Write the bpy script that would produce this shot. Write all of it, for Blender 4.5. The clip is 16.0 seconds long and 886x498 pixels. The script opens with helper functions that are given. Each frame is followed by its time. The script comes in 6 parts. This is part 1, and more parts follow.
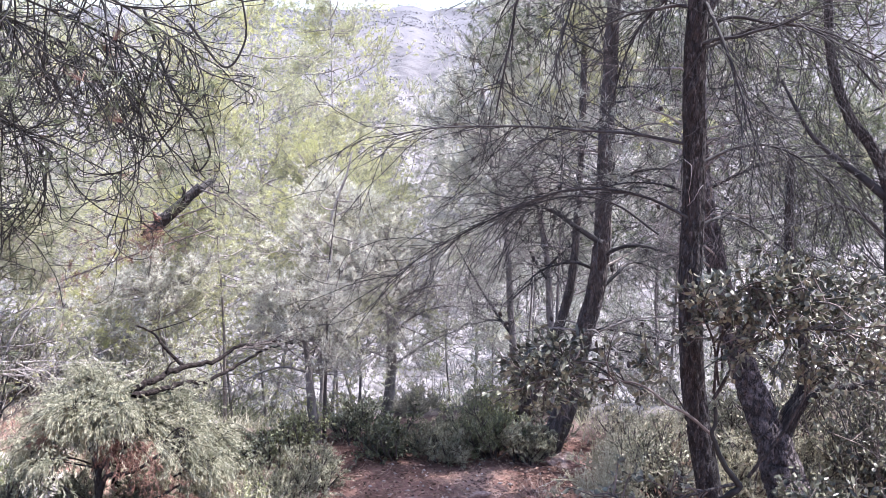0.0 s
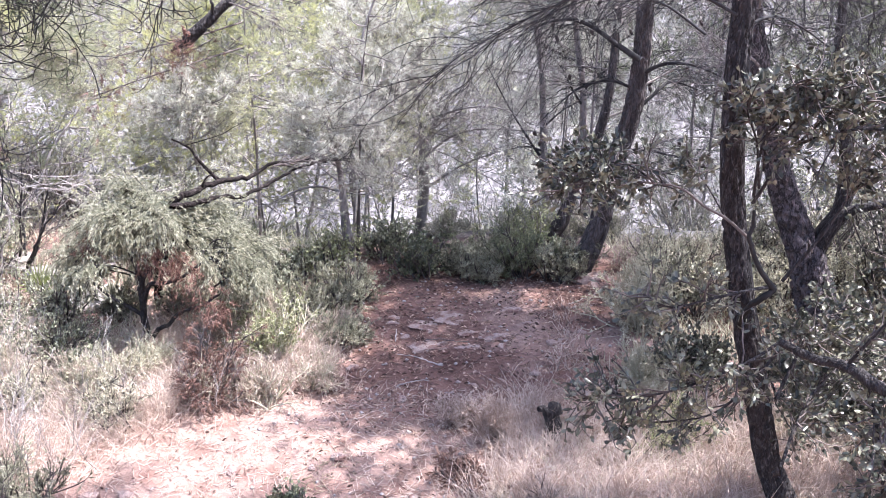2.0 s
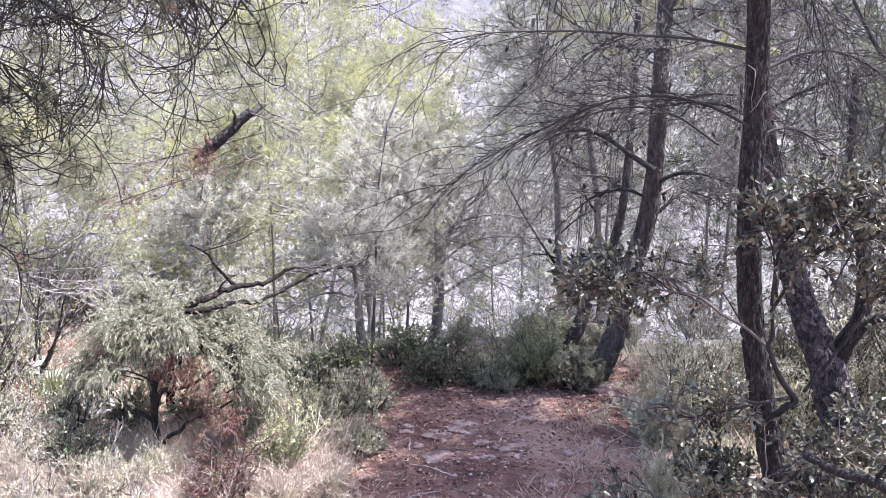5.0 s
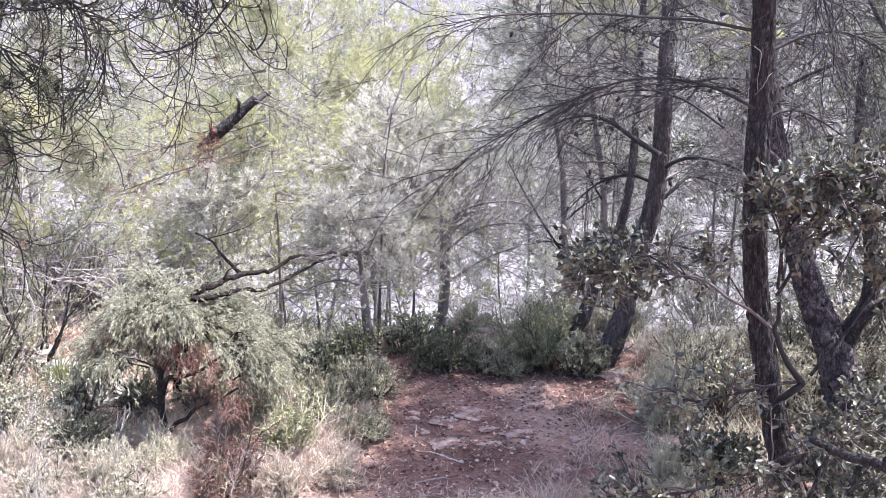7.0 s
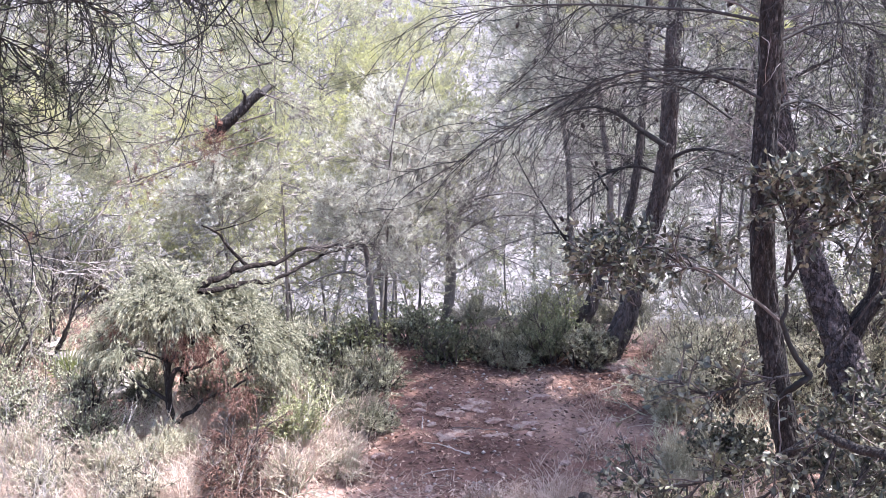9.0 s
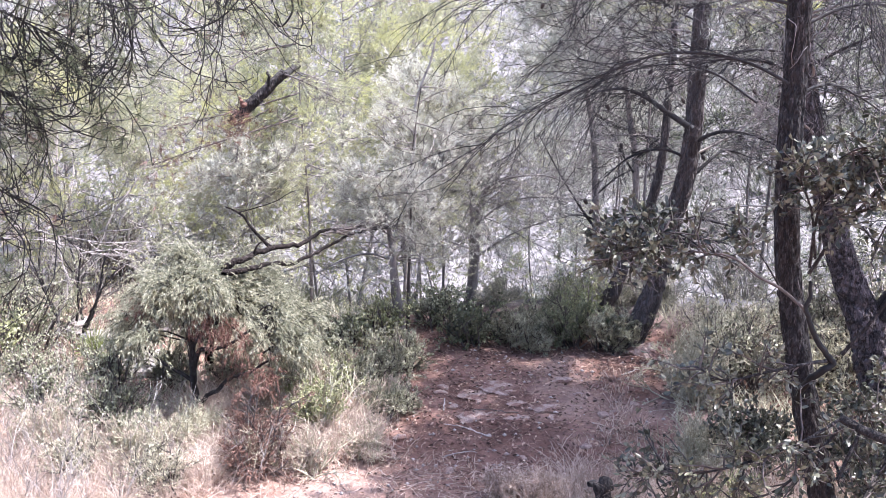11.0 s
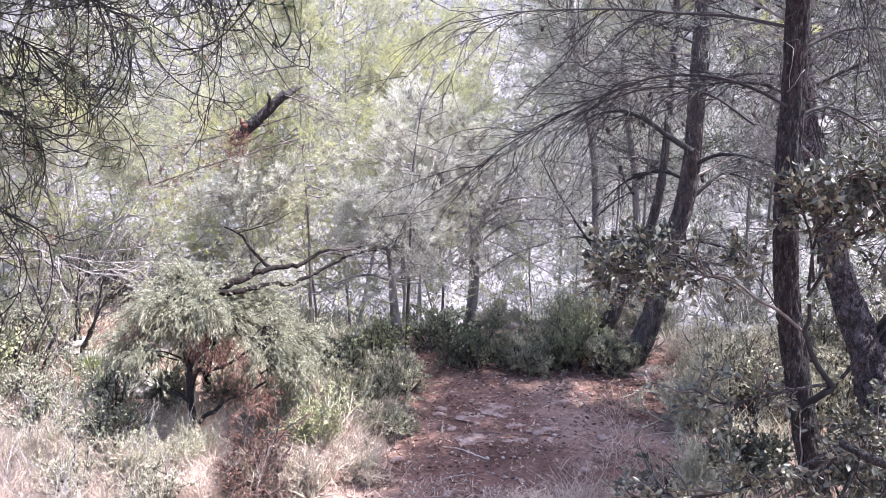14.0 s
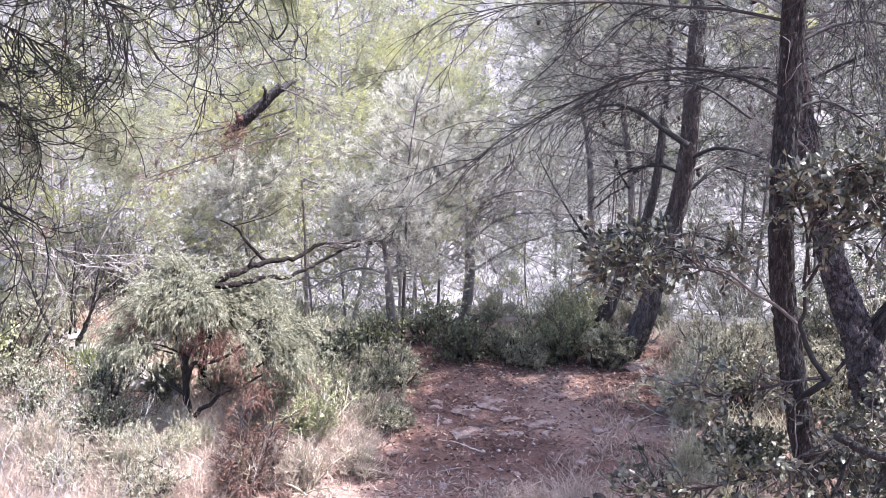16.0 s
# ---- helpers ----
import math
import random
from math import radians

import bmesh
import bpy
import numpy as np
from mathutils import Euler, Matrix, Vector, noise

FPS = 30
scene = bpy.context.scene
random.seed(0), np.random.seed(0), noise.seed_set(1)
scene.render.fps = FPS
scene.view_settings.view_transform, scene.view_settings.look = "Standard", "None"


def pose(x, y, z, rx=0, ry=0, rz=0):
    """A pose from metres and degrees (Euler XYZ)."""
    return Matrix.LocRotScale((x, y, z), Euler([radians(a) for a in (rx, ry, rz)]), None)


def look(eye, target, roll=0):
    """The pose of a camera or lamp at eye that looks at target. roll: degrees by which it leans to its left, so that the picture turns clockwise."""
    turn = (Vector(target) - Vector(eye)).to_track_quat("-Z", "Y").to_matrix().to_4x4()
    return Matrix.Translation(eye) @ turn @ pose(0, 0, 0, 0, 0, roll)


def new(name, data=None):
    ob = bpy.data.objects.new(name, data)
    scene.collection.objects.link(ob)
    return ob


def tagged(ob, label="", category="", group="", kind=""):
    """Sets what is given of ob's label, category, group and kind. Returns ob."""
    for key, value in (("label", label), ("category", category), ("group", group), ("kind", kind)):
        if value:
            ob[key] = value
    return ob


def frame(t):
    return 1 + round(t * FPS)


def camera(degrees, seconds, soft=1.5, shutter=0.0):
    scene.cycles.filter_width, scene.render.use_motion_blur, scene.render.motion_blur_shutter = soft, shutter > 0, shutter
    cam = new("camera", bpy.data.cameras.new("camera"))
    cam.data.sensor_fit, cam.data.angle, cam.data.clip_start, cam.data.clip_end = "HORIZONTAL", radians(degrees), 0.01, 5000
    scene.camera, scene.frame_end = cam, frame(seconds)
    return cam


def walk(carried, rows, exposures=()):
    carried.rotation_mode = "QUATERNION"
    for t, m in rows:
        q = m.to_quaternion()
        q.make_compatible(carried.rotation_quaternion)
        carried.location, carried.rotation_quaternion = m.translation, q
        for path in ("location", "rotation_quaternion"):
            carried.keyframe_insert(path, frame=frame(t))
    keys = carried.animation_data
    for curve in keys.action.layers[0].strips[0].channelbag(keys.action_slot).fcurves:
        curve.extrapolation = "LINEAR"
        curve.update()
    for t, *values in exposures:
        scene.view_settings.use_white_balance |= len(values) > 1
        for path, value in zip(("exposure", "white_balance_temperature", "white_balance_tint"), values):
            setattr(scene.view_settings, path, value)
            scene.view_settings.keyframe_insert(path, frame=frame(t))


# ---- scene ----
cam = camera(52, 16.0, soft=0.8)
walk(cam, [
    (0.0, pose(0.013, 0.000, 1.721, 79.00, 0, -0.00) @ pose(0, 0, 0, 0, 0, 0.45)),
    (0.5, pose(0.013, 0.005, 1.701, 77.48, 0, 0.46) @ pose(0, 0, 0, 0, 0, 0.45)),
    (1.0, pose(0.000, 0.001, 1.659, 75.28, 0, 1.47) @ pose(0, 0, 0, 0, 0, 0.13)),
    (1.5, pose(-0.014, -0.014, 1.633, 72.88, 0, 1.27) @ pose(0, 0, 0, 0, 0, 0.41)),
    (2.0, pose(-0.013, -0.013, 1.598, 69.02, 0, 1.78) @ pose(0, 0, 0, 0, 0, 0.35)),
    (2.5, pose(-0.016, -0.011, 1.587, 68.62, 0, 1.84) @ pose(0, 0, 0, 0, 0, 0.51)),
    (3.0, pose(-0.020, -0.012, 1.584, 68.76, 0, 2.33) @ pose(0, 0, 0, 0, 0, 0.53)),
    (3.5, pose(-0.022, -0.018, 1.592, 70.33, 0, 2.32) @ pose(0, 0, 0, 0, 0, 0.69)),
    (4.0, pose(-0.024, -0.026, 1.603, 73.14, 0, 2.78) @ pose(0, 0, 0, 0, 0, 0.38)),
    (4.2, pose(-0.023, -0.014, 1.604, 74.70, 0, 2.73) @ pose(0, 0, 0, 0, 0, 0.32)),
    (6.3, pose(-0.004, -0.002, 1.575, 76.10, 0, 3.28) @ pose(0, 0, 0, 0, 0, 0.25)),
    (6.5, pose(-0.004, 0.002, 1.578, 75.26, 0, 3.34) @ pose(0, 0, 0, 0, 0, 0.02)),
    (7.0, pose(-0.006, -0.002, 1.579, 75.09, 0, 3.27) @ pose(0, 0, 0, 0, 0, -0.02)),
    (7.5, pose(-0.006, -0.000, 1.583, 74.86, 0, 3.31) @ pose(0, 0, 0, 0, 0, -0.03)),
    (8.0, pose(-0.007, -0.001, 1.583, 74.97, 0, 3.44) @ pose(0, 0, 0, 0, 0, -0.08)),
    (8.5, pose(-0.009, -0.001, 1.581, 74.69, 0, 3.47) @ pose(0, 0, 0, 0, 0, -0.02)),
    (9.0, pose(-0.009, 0.001, 1.581, 74.55, 0, 3.64) @ pose(0, 0, 0, 0, 0, -0.23)),
    (9.2, pose(-0.010, -0.001, 1.581, 74.71, 0, 4.05) @ pose(0, 0, 0, 0, 0, -0.26)),
    (11.3, pose(0.012, 0.010, 1.593, 73.21, 0, 5.48) @ pose(0, 0, 0, 0, 0, -0.49)),
    (11.5, pose(0.014, 0.010, 1.589, 73.23, 0, 5.54) @ pose(0, 0, 0, 0, 0, -0.64)),
    (12.0, pose(0.015, 0.014, 1.591, 73.46, 0, 5.61) @ pose(0, 0, 0, 0, 0, -0.76)),
    (12.5, pose(0.015, 0.010, 1.591, 74.74, 0, 5.33) @ pose(0, 0, 0, 0, 0, -0.72)),
    (13.0, pose(0.014, 0.004, 1.588, 74.84, 0, 5.65) @ pose(0, 0, 0, 0, 0, -0.56)),
    (13.5, pose(0.014, 0.013, 1.587, 74.99, 0, 5.01) @ pose(0, 0, 0, 0, 0, -0.34)),
    (14.0, pose(0.019, 0.016, 1.589, 74.65, 0, 5.45) @ pose(0, 0, 0, 0, 0, -0.13)),
    (14.5, pose(0.015, 0.011, 1.587, 74.94, 0, 5.06) @ pose(0, 0, 0, 0, 0, -0.16)),
    (15.0, pose(0.016, 0.013, 1.586, 74.67, 0, 5.26) @ pose(0, 0, 0, 0, 0, -0.17)),
    (15.5, pose(0.015, 0.011, 1.584, 74.79, 0, 5.03) @ pose(0, 0, 0, 0, 0, 0.03)),
    (16.0, pose(0.015, 0.014, 1.586, 74.28, 0, 5.13) @ pose(0, 0, 0, 0, 0, 0.02)),
], [(0.0, 1.77, 5870, 19.5), (1.0, 1.91, 5870, 19.5), (1.5, 2.03, 5870, 19.5), (2.0, 1.92, 5870, 19.5), (2.5, 1.83, 5870, 19.5), (3.0, 1.72, 5870, 19.5), (3.5, 1.68, 5870, 19.5), (4.0, 1.73, 5870, 19.5), (6.5, 1.89, 5870, 19.5), (9.0, 1.89, 5870, 19.5), (11.5, 1.86, 5870, 19.5), (16.0, 1.86, 5870, 19.5)])

# ---- daylight ----
SUN_AZ, SUN_EL = radians(80), radians(66)
sun_way = Vector((math.sin(SUN_AZ) * math.cos(SUN_EL), math.cos(SUN_AZ) * math.cos(SUN_EL), math.sin(SUN_EL)))
world = bpy.data.worlds.new("world")
scene.world = world
world.use_nodes = True
wn = world.node_tree
sky = wn.nodes.new("ShaderNodeTexSky")
sky.sky_type, sky.sun_disc = "NISHITA", False
sky.sun_elevation, sky.sun_rotation = SUN_EL, SUN_AZ
sky.dust_density, sky.air_density = 3.0, 1.0
wn.links.new(sky.outputs["Color"], wn.nodes["Background"].inputs["Color"])
wn.nodes["Background"].inputs["Strength"].default_value = 0.15
sun = new("sun", bpy.data.lights.new("sun", "SUN"))
sun.data.energy, sun.data.angle, sun.data.color = 5.0, radians(0.6), (1.0, 0.95, 0.87)
sun.matrix_world = look(sun_way * 50, (0, 0, 0))

# ---- materials ----


def surface(name, low, high, rough=0.8, scale=8.0, stretch=(1, 1, 1), bump=0.3, bump_scale=60.0, thin=0.0,
            island=0.0, patch=None, patch_scale=1.2, spec=0.3, patch_at=(0.45, 0.62), crack=None):
    """Two colours mixed by coarse and fine noise, relief, light through thin leaves, and a third colour in patches."""
    m = bpy.data.materials.new(name)
    m.use_nodes = True
    nt = m.node_tree
    N, L = nt.nodes, nt.links
    b = N["Principled BSDF"]
    co = N.new("ShaderNodeTexCoord")
    mp = N.new("ShaderNodeMapping")
    mp.inputs["Scale"].default_value = stretch
    L.new(co.outputs["Object"], mp.inputs["Vector"])
    n1 = N.new("ShaderNodeTexNoise")
    n1.inputs["Scale"].default_value, n1.inputs["Detail"].default_value = scale, 8
    n1.inputs["Roughness"].default_value = 0.65
    L.new(mp.outputs["Vector"], n1.inputs["Vector"])
    rp = N.new("ShaderNodeValToRGB")
    rp.color_ramp.elements[0].position, rp.color_ramp.elements[1].position = 0.34, 0.68
    rp.color_ramp.elements[0].color, rp.color_ramp.elements[1].color = (*low, 1), (*high, 1)
    fac = n1.outputs["Fac"]
    if island:
        geo = N.new("ShaderNodeNewGeometry")
        mx = N.new("ShaderNodeMath")
        mx.operation = "MULTIPLY_ADD"
        island *= 0.65
        mx.inputs[1].default_value = island
        L.new(geo.outputs["Random Per Island"], mx.inputs[0])
        sb = N.new("ShaderNodeMath")
        sb.operation = "SUBTRACT"
        sb.inputs[1].default_value = island / 2
        L.new(n1.outputs["Fac"], sb.inputs[0])
        L.new(sb.outputs[0], mx.inputs[2])
        fac = mx.outputs[0]
    L.new(fac, rp.inputs["Fac"])
    colour = rp.outputs["Color"]
    if patch:
        n2 = N.new("ShaderNodeTexNoise")
        n2.inputs["Scale"].default_value, n2.inputs["Detail"].default_value = patch_scale, 4
        L.new(mp.outputs["Vector"], n2.inputs["Vector"])
        mr = N.new("ShaderNodeMapRange")
        mr.inputs["From Min"].default_value, mr.inputs["From Max"].default_value = patch_at
        L.new(n2.outputs["Fac"], mr.inputs["Value"])
        mix = N.new("ShaderNodeMix")
        mix.data_type = "RGBA"
        L.new(mr.outputs["Result"], mix.inputs["Factor"])
        L.new(colour, mix.inputs["A"])
        mix.inputs["B"].default_value = (*patch, 1)
        colour = mix.outputs["Result"]
    if crack:
        warp = N.new("ShaderNodeVectorMath")
        warp.operation = "MULTIPLY_ADD"
        L.new(n1.outputs["Color"], warp.inputs[0])
        warp.inputs[1].default_value = (0.05, 0.05, 0.05)
        L.new(mp.outputs["Vector"], warp.inputs[2])
        vo = N.new("ShaderNodeTexVoronoi")
        vo.feature = "DISTANCE_TO_EDGE"
        vo.inputs["Scale"].default_value = crack[0]
        L.new(warp.outputs["Vector"], vo.inputs["Vector"])
        edge = N.new("ShaderNodeMapRange")
        edge.inputs["From Min"].default_value, edge.inputs["From Max"].default_value = 0.0, 0.14
        L.new(vo.outputs["Distance"], edge.inputs["Value"])
        cm = N.new("ShaderNodeMix")
        cm.data_type = "RGBA"
        L.new(edge.outputs["Result"], cm.inputs["Factor"])
        cm.inputs["A"].default_value = (*crack[1], 1)
        L.new(colour, cm.inputs["B"])
        colour = cm.outputs["Result"]
    L.new(colour, b.inputs["Base Color"])
    b.inputs["Roughness"].default_value = rough
    b.inputs["Specular IOR Level"].default_value = spec
    if bump:
        n3 = N.new("ShaderNodeTexNoise")
        n3.inputs["Scale"].default_value, n3.inputs["Detail"].default_value = bump_scale, 5
        L.new(mp.outputs["Vector"], n3.inputs["Vector"])
        bp = N.new("ShaderNodeBump")
        bp.inputs["Strength"].default_value, bp.inputs["Distance"].default_value = bump, 0.02
        L.new(n3.outputs["Fac"], bp.inputs["Height"])
        L.new(bp.outputs["Normal"], b.inputs["Normal"])
    if thin:
        tr = N.new("ShaderNodeBsdfTranslucent")
        L.new(colour, tr.inputs["Color"])
        ms = N.new("ShaderNodeMixShader")
        ms.inputs["Fac"].default_value = thin
        L.new(b.outputs["BSDF"], ms.inputs[1])
        L.new(tr.outputs["BSDF"], ms.inputs[2])
        L.new(ms.outputs["Shader"], N["Material Output"].inputs["Surface"])
    return m


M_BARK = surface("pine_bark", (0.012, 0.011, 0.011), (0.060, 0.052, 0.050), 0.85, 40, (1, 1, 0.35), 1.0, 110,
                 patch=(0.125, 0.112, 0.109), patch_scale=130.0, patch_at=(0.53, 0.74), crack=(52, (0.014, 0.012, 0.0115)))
M_PLATE = surface("plated_bark", (0.06, 0.05, 0.051), (0.17, 0.144, 0.146), 0.85, 110, (1, 1, 0.5), 1.0, 120,
                  crack=(24, (0.014, 0.012, 0.012)))
# bark tone between the dark and the grey bark
M_BARK_MID = surface("mid_bark", (0.035, 0.031, 0.03), (0.16, 0.138, 0.13), 0.9, 30, (1, 1, 0.3), 0.8, 90, crack=(60, (0.045, 0.039, 0.037)))
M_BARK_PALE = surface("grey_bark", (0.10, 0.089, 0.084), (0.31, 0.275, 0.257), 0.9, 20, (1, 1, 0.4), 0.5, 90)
M_TWIG = surface("dry_twig", (0.04, 0.034, 0.032), (0.14, 0.118, 0.108), 0.85, 14, bump=0.2, island=0.5)
# twig colour taken near black, standing in for shade where the sun hits
M_TWIG_BLACK = surface("shade_black_twig", (0.007, 0.0068, 0.0065), (0.026, 0.025, 0.024), 0.75, 14, bump=0.2, island=0.5)
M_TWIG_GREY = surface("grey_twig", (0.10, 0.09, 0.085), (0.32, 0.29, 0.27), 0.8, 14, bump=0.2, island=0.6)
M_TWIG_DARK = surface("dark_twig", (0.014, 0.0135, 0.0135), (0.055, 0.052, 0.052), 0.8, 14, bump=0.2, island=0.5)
M_TWIG_PALE = surface("bleached_twig", (0.2, 0.18, 0.165), (0.5, 0.46, 0.43), 0.8, 14, bump=0.2, island=0.5)
# very dark wood with somewhat paler patches at random
M_DEADWOOD = surface("dark_deadwood", (0.007, 0.006, 0.006), (0.034, 0.027, 0.025), 0.95, 40, (1, 1, 1), 0.9, 80, spec=0.1,
                     patch=(0.10, 0.085, 0.08), patch_scale=30.0, patch_at=(0.6, 0.72))
M_PALESTICK = surface("bleached_wood", (0.17, 0.15, 0.14), (0.45, 0.42, 0.39), 0.75, 25, bump=0.3)
M_REDWOOD = surface("splintered_wood", (0.10, 0.05, 0.038), (0.24, 0.135, 0.105), 0.8, 20, (1, 1, 4), 0.7, 60)
M_NEEDLE = surface("pine_needles", (0.24, 0.25, 0.16), (0.56, 0.565, 0.41), 0.45, 5, bump=0, thin=0.6, island=0.6,
                   patch=(0.50, 0.505, 0.23), patch_scale=1.4, patch_at=(0.43, 0.61))
# far paler than real needles, the extra lightness stands in for strong sun
M_NEEDLE_GREY = surface("sun_paled_needles", (0.41, 0.41, 0.345), (0.78, 0.77, 0.68), 0.45, 5, bump=0, thin=0.6, island=0.6,
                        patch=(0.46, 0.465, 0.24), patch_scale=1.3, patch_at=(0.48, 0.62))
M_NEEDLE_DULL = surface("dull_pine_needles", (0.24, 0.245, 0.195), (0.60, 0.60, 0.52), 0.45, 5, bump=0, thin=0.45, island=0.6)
# darker copy of the pine needles, its colour standing in for shade
M_NEEDLE_DARK = surface("painted_shade_needles", (0.075, 0.095, 0.05), (0.24, 0.265, 0.16), 0.5, 5, bump=0, thin=0.3, island=0.6)
M_NEEDLE_DRY = surface("dead_pine_needles", (0.10, 0.060, 0.047), (0.26, 0.165, 0.130), 0.7, 5, bump=0, thin=0.2, island=0.5)
M_OAK = surface("holm_oak_leaf", (0.032, 0.036, 0.026), (0.175, 0.175, 0.122), 0.32, 9, bump=0, thin=0.15, island=0.8, spec=0.5,
                patch=(0.16, 0.155, 0.085), patch_scale=4.0, patch_at=(0.58, 0.75))
M_KERMES = surface("kermes_leaf", (0.05, 0.060, 0.034), (0.20, 0.215, 0.125), 0.4, 9, bump=0, thin=0.2, island=0.7, spec=0.5)
M_PALELEAF = surface("dusty_leaf", (0.2, 0.215, 0.13), (0.5, 0.51, 0.37), 0.5, 9, bump=0, thin=0.35, island=0.7)
M_YELLOWLEAF = surface("yellow_green_leaf", (0.2, 0.215, 0.10), (0.44, 0.45, 0.265), 0.5, 9, bump=0, thin=0.35, island=0.6)
M_JUNIPER = surface("juniper_scale", (0.22, 0.22, 0.155), (0.60, 0.58, 0.47), 0.6, 7, bump=0, thin=0.35, island=0.6,
                    patch=(0.18, 0.182, 0.125), patch_scale=7.0, patch_at=(0.52, 0.66))
M_SPRAY = surface("juniper_spray", (0.20, 0.205, 0.135), (0.62, 0.61, 0.475), 0.65, 7, bump=0, thin=0.45, island=0.6, spec=0.25,
                  patch=(0.26, 0.265, 0.185), patch_scale=7.0, patch_at=(0.52, 0.66))
M_RUST = surface("rust_brown_spray", (0.105, 0.056, 0.043), (0.29, 0.172, 0.135), 0.75, 6, bump=0, thin=0.3, island=0.6)
M_ROSEMARY = surface("rosemary_needle", (0.165, 0.168, 0.11), (0.45, 0.44, 0.32), 0.55, 7, bump=0, thin=0.25, island=0.6)
M_HEATH = surface("heath_green", (0.095, 0.112, 0.062), (0.28, 0.30, 0.185), 0.55, 7, bump=0, thin=0.3, island=0.6)
M_STRAW = surface("dry_grass", (0.385, 0.30, 0.25), (0.70, 0.595, 0.515), 0.55, 4, bump=0, thin=0.45, island=0.7,
                  patch=(0.36, 0.36, 0.17), patch_scale=1.3, patch_at=(0.6, 0.76))
M_GREENGRASS = surface("grey_green_herb", (0.35, 0.335, 0.235), (0.67, 0.64, 0.50), 0.6, 4, bump=0, thin=0.3, island=0.7)
M_BROOM = surface("pale_broom", (0.42, 0.40, 0.28), (0.78, 0.74, 0.59), 0.6, 4, bump=0, thin=0.35, island=0.7)
M_PALM = surface("palm_leaf", (0.16, 0.185, 0.07), (0.38, 0.41, 0.19), 0.45, 5, bump=0, thin=0.3, island=0.5)
M_LITTER = surface("leaf_litter", (0.075, 0.046, 0.036), (0.40, 0.29, 0.225), 0.8, 6, bump=0, island=1.0)
M_STONE = surface("limestone", (0.26, 0.225, 0.205), (0.50, 0.46, 0.43), 0.85, 9, bump=0.6, bump_scale=45,
                  patch=(0.34, 0.24, 0.2), patch_scale=5.0, patch_at=(0.55, 0.72))
M_SLAB = surface("worn_bedrock", (0.25, 0.18, 0.152), (0.54, 0.46, 0.41), 0.9, 14, bump=0.9, bump_scale=60,
                 patch=(0.19, 0.115, 0.095), patch_scale=16.0, patch_at=(0.40, 0.56))
M_CONE = surface("pine_cone", (0.018, 0.014, 0.013), (0.07, 0.052, 0.045), 0.7, 30, bump=0.5)
M_DRYSCRUB = surface("dry_scrub_stem", (0.06, 0.056, 0.05), (0.30, 0.28, 0.25), 0.8, 0.7, bump=0, island=0.9, thin=0.2,
                    patch=(0.16, 0.17, 0.10), patch_scale=0.8, patch_at=(0.5, 0.6))
M_VALLEY = surface("valley_scrub", (0.045, 0.044, 0.044), (0.19, 0.185, 0.175), 0.8, 0.5, bump=0, island=0.7,
                   patch=(0.16, 0.165, 0.11), patch_scale=0.35, patch_at=(0.55, 0.62))
# blue-grey and low in contrast: distance haze is part of this colour
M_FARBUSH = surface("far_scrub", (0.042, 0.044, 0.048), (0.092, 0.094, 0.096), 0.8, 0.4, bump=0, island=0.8)


